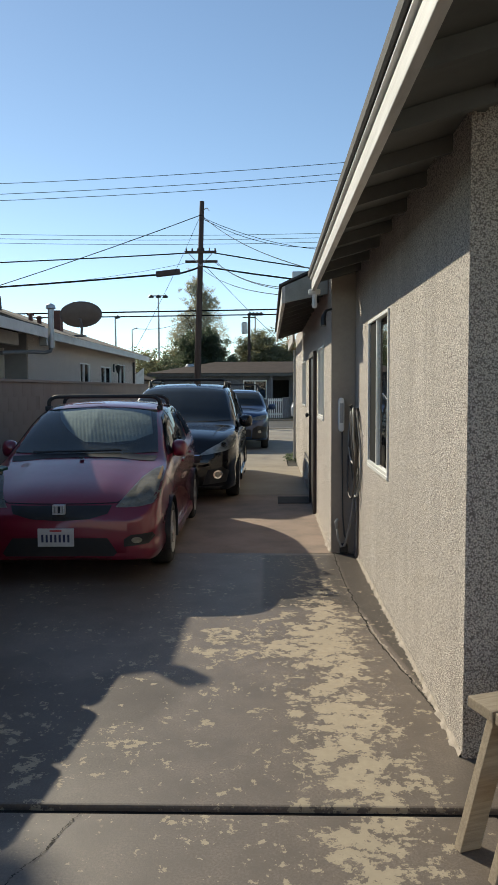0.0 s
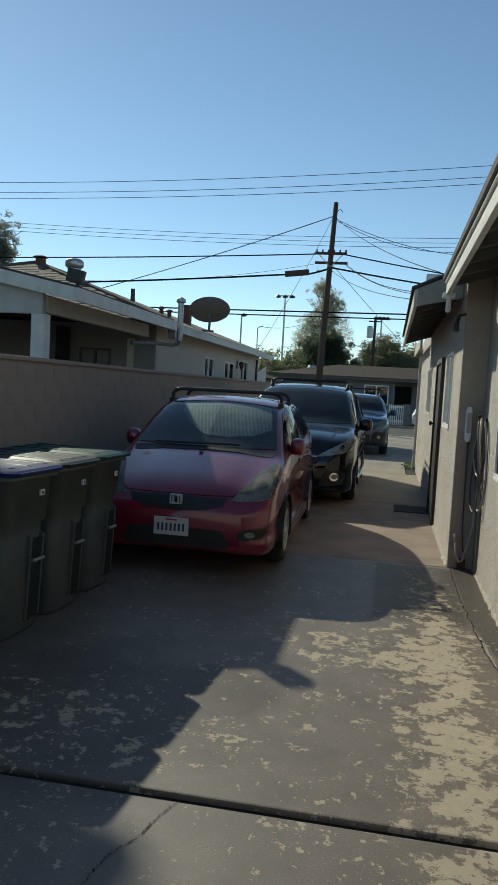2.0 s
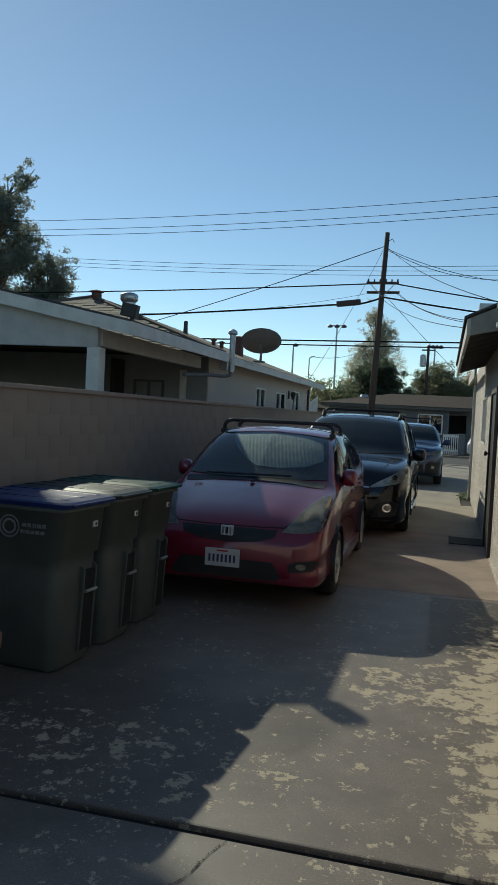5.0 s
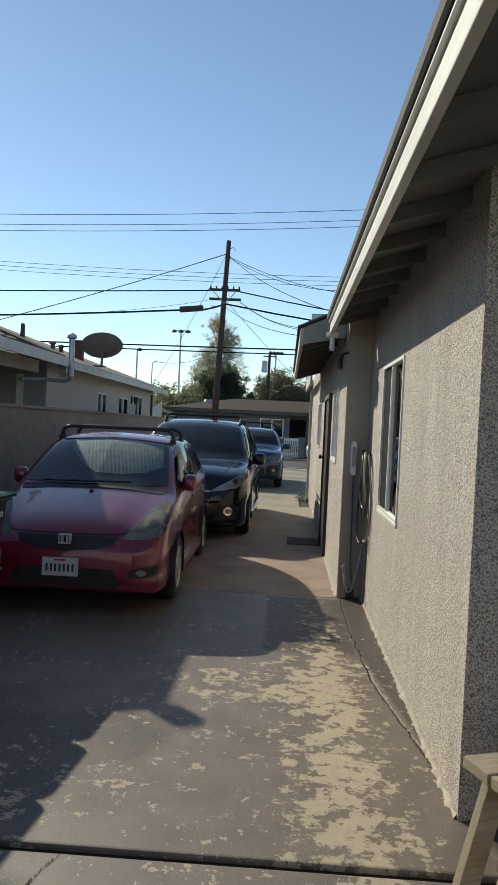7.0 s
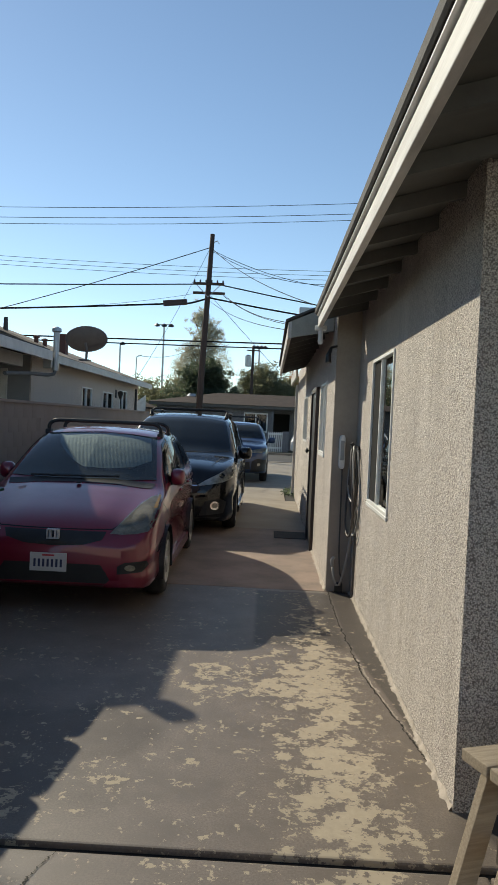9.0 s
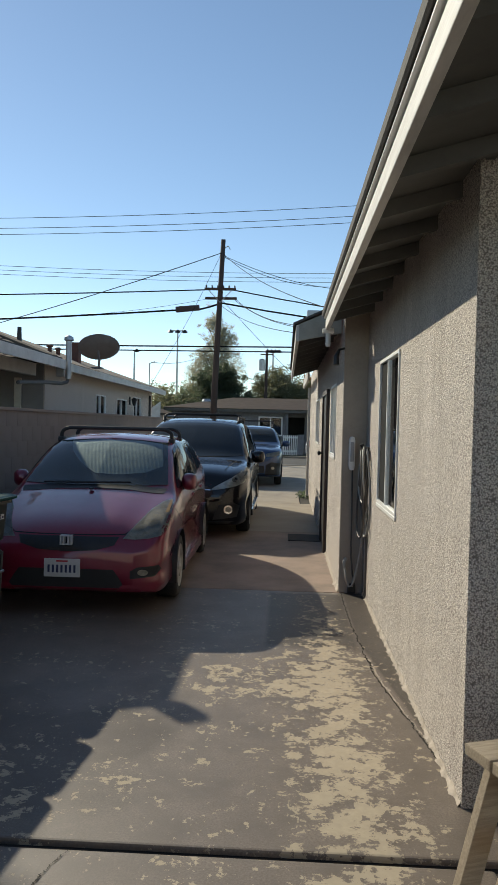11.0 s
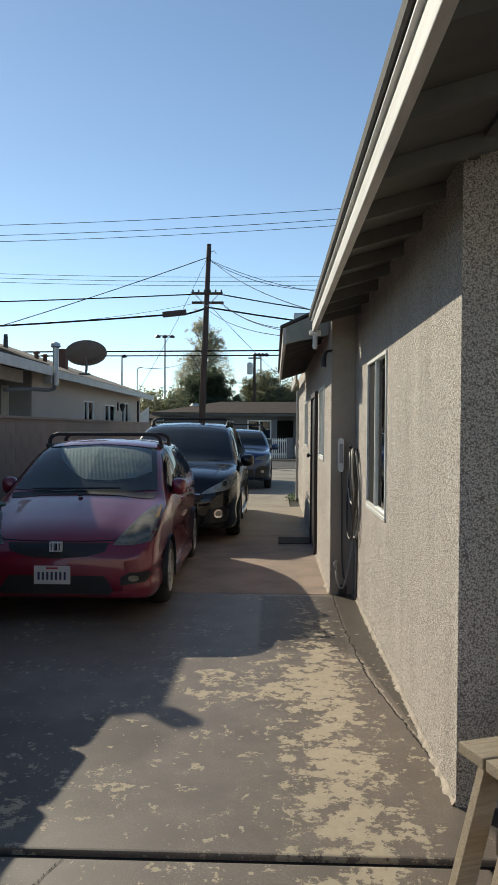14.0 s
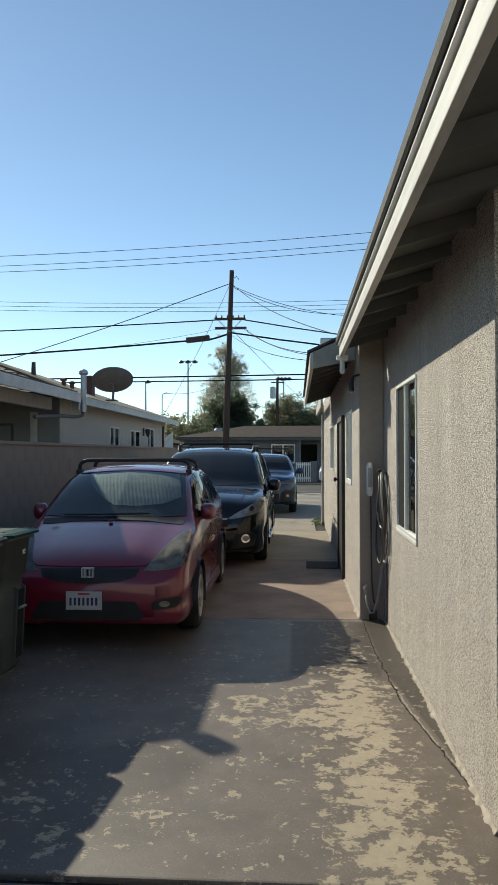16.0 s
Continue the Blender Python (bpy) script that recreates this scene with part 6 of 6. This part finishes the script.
mast = thing("service_mast", None, "pale capped service mast with bent conduit", "mast")
part("pipe", tube([(-3.68, 13.5, 2.42), (-3.68, 13.5, 3.08)], 0.05, 12), GALV, mast)
part("cap", lathe([(0.055, 0), (0.085, 0.02), (0.075, 0.07), (0.02, 0.10)], 14, pose(-3.68, 13.5, 3.06)), GALV, mast)
part("conduit", tube([(-3.68, 13.5, 2.43), (-3.69, 13.45, 2.36), (-3.74, 13.3, 2.33), (-3.78, 12.6, 2.31), (-3.80, 11.4, 2.24)], 0.03, 8), GREY_WOOD, mast)
part("meter_box", box(-3.85, -3.71, 13.36, 13.44, 2.45, 2.72, 0.01), GALV, mast)


def on_slope(x):
    return HZ + R2 * (X0 - x)


turb = thing("turbine_vent", pose(-7.15, 16.9, HZ + R2 * (16.9 - Y0)), "round galvanised turbine vent on the shingles", "roof vent")
part("collar", lathe([(0.16, -0.1), (0.15, 0.14), (0.16, 0.15)], 20), GALV, turb)
part("turbine", lathe([(0.12, 0.14), (0.18, 0.17), (0.20, 0.22), (0.20, 0.28), (0.18, 0.33), (0.12, 0.36), (0.03, 0.37)], 24), GALV, turb, "", True)
for k in range(18):
    part("vane", box(0.185, 0.203, -0.005, 0.005, 0.19, 0.31, 0, Matrix.Rotation(6.2832 * k / 18, 4, "Z")), GALV, turb)
fl = thing("floodlight", pose(-3.73, 9.25, 2.765), "black floodlight on the carport edge", "floodlight")
part("lamp_body", box(-0.10, 0.10, -0.05, 0.05, 0.03, 0.19, 0.012, pose(-0.05, 0, 0, 0, 12, 0)), BLACK_METAL, fl)
part("bracket", box(-0.02, 0.02, -0.02, 0.02, -0.005, 0.04), BLACK_METAL, fl)
flue = thing("flue_pipe", pose(-8.55, 18.1, 4.30), "short rusty flue with a flat cap", "roof vent")
part("pipe", lathe([(0.13, -0.1), (0.12, 0.20)], 14), RUST, flue)
part("cap", lathe([(0.17, 0.22), (0.19, 0.24), (0.05, 0.28)], 14), RUST, flue)
part("cap_stay", box(-0.12, 0.12, -0.01, 0.01, 0.19, 0.225), RUST, flue)
tagged(part("vent_pipe", tube([(-6.15, 18, on_slope(-6.15) - 0.05), (-6.15, 18, 3.84)], [0.06, 0.045], 10), BLACK_METAL), "thin dark vent pipe in the shingles", "vent pipe")
for dx in (0.0, 0.2):
    v = thing("roof_vent", pose(-5.45 + dx, 18.05, on_slope(-5.45 + dx)), "small capped rusty roof vent", "roof vent")
    part("pipe", lathe([(0.05, -0.05), (0.05, 0.12)], 10), RUST, v)
    part("cap", lathe([(0.075, 0.11), (0.085, 0.14), (0.03, 0.17)], 10), RUST, v)
tagged(part("chimney", box(-4.95, -4.72, 17.85, 18.1, on_slope(-4.7) - 0.1, 3.50, 0.01), RUST), "narrow red-brown chimney stack", "chimney")
tagged(part("drainpipe", tube([(-4.22, 24.3, -0.05), (-4.22, 24.3, 2.55)], 0.04, 8), BLACK_METAL), "dark drainpipe at the house corner", "drainpipe")
wl = thing("wall_lamp", pose(-4.24, 21.35, 2.28), "small dark wall lamp beside the doors", "lamp")
part("back_plate", box(-0.01, 0.02, -0.06, 0.06, -0.1, 0.12), BLACK_METAL, wl)
part("lantern", lathe([(0.03, -0.12), (0.07, 0.0), (0.08, 0.06), (0.02, 0.1)], 8, pose(0.12, 0, 0)), BLACK_METAL, wl)

# ---- beyond: parked white car, weeds by the house corner ----
WHITE_PAINT = car_paint("white_car_paint", (0.62, 0.62, 0.62), 0.0)
wc, wc_body, wb = build_car("estate_car", pose(5.7, 39.5, -0.05, 0, 0, 90), "white car with red tail lamps parked on the street", SUV, WHITE_PAINT, (0.92, 3.58), 0.35, 0.41, 0.82, 5)
for s in (1, -1):
    for o in ([(1.4, 1.1), (2.2, 1.12), (2.2, 1.5), (1.85, 1.44)], [(2.27, 1.12), (3.2, 1.14), (3.15, 1.51), (2.27, 1.52)]):
        glazed(wc, wb, "side_window", o, "x", s)
    part("tail_lamp", patch(wb, [(4.2, 0.72), (4.52, 0.74), (4.45, 1.05), (4.3, 1.1)], "x", 0.008, 4, s), mat("red_lens", (0.35, 0.01, 0.02), (0.3, 0.01, 0.02), 0.25, bump=0), wc, "red tail lamp")
wd = thing("weeds", pose(0.52, 19.3, 0.0), "small dry weeds at the foot of the wall", "weeds")
verts, faces = [], []
rw = random.Random(6)
for i in range(260):
    c = Vector((rw.gauss(0, 0.07), rw.gauss(0, 0.35), abs(rw.gauss(0, 0.05))))
    a = Vector((rw.gauss(0, 1), rw.gauss(0, 1), rw.gauss(0.6, 0.6))).normalized() * 0.05
    b = a.orthogonal().normalized() * 0.016
    k = len(verts)
    verts += [c - a, c - b, c + a, c + b]
    faces.append((k, k + 1, k + 2, k + 3))
me = bpy.data.meshes.new("leaves")
me.from_pydata(verts, [], faces)
me.materials.append(DARK_LEAF)
ob = new("leaves", me)
ob.parent = wd
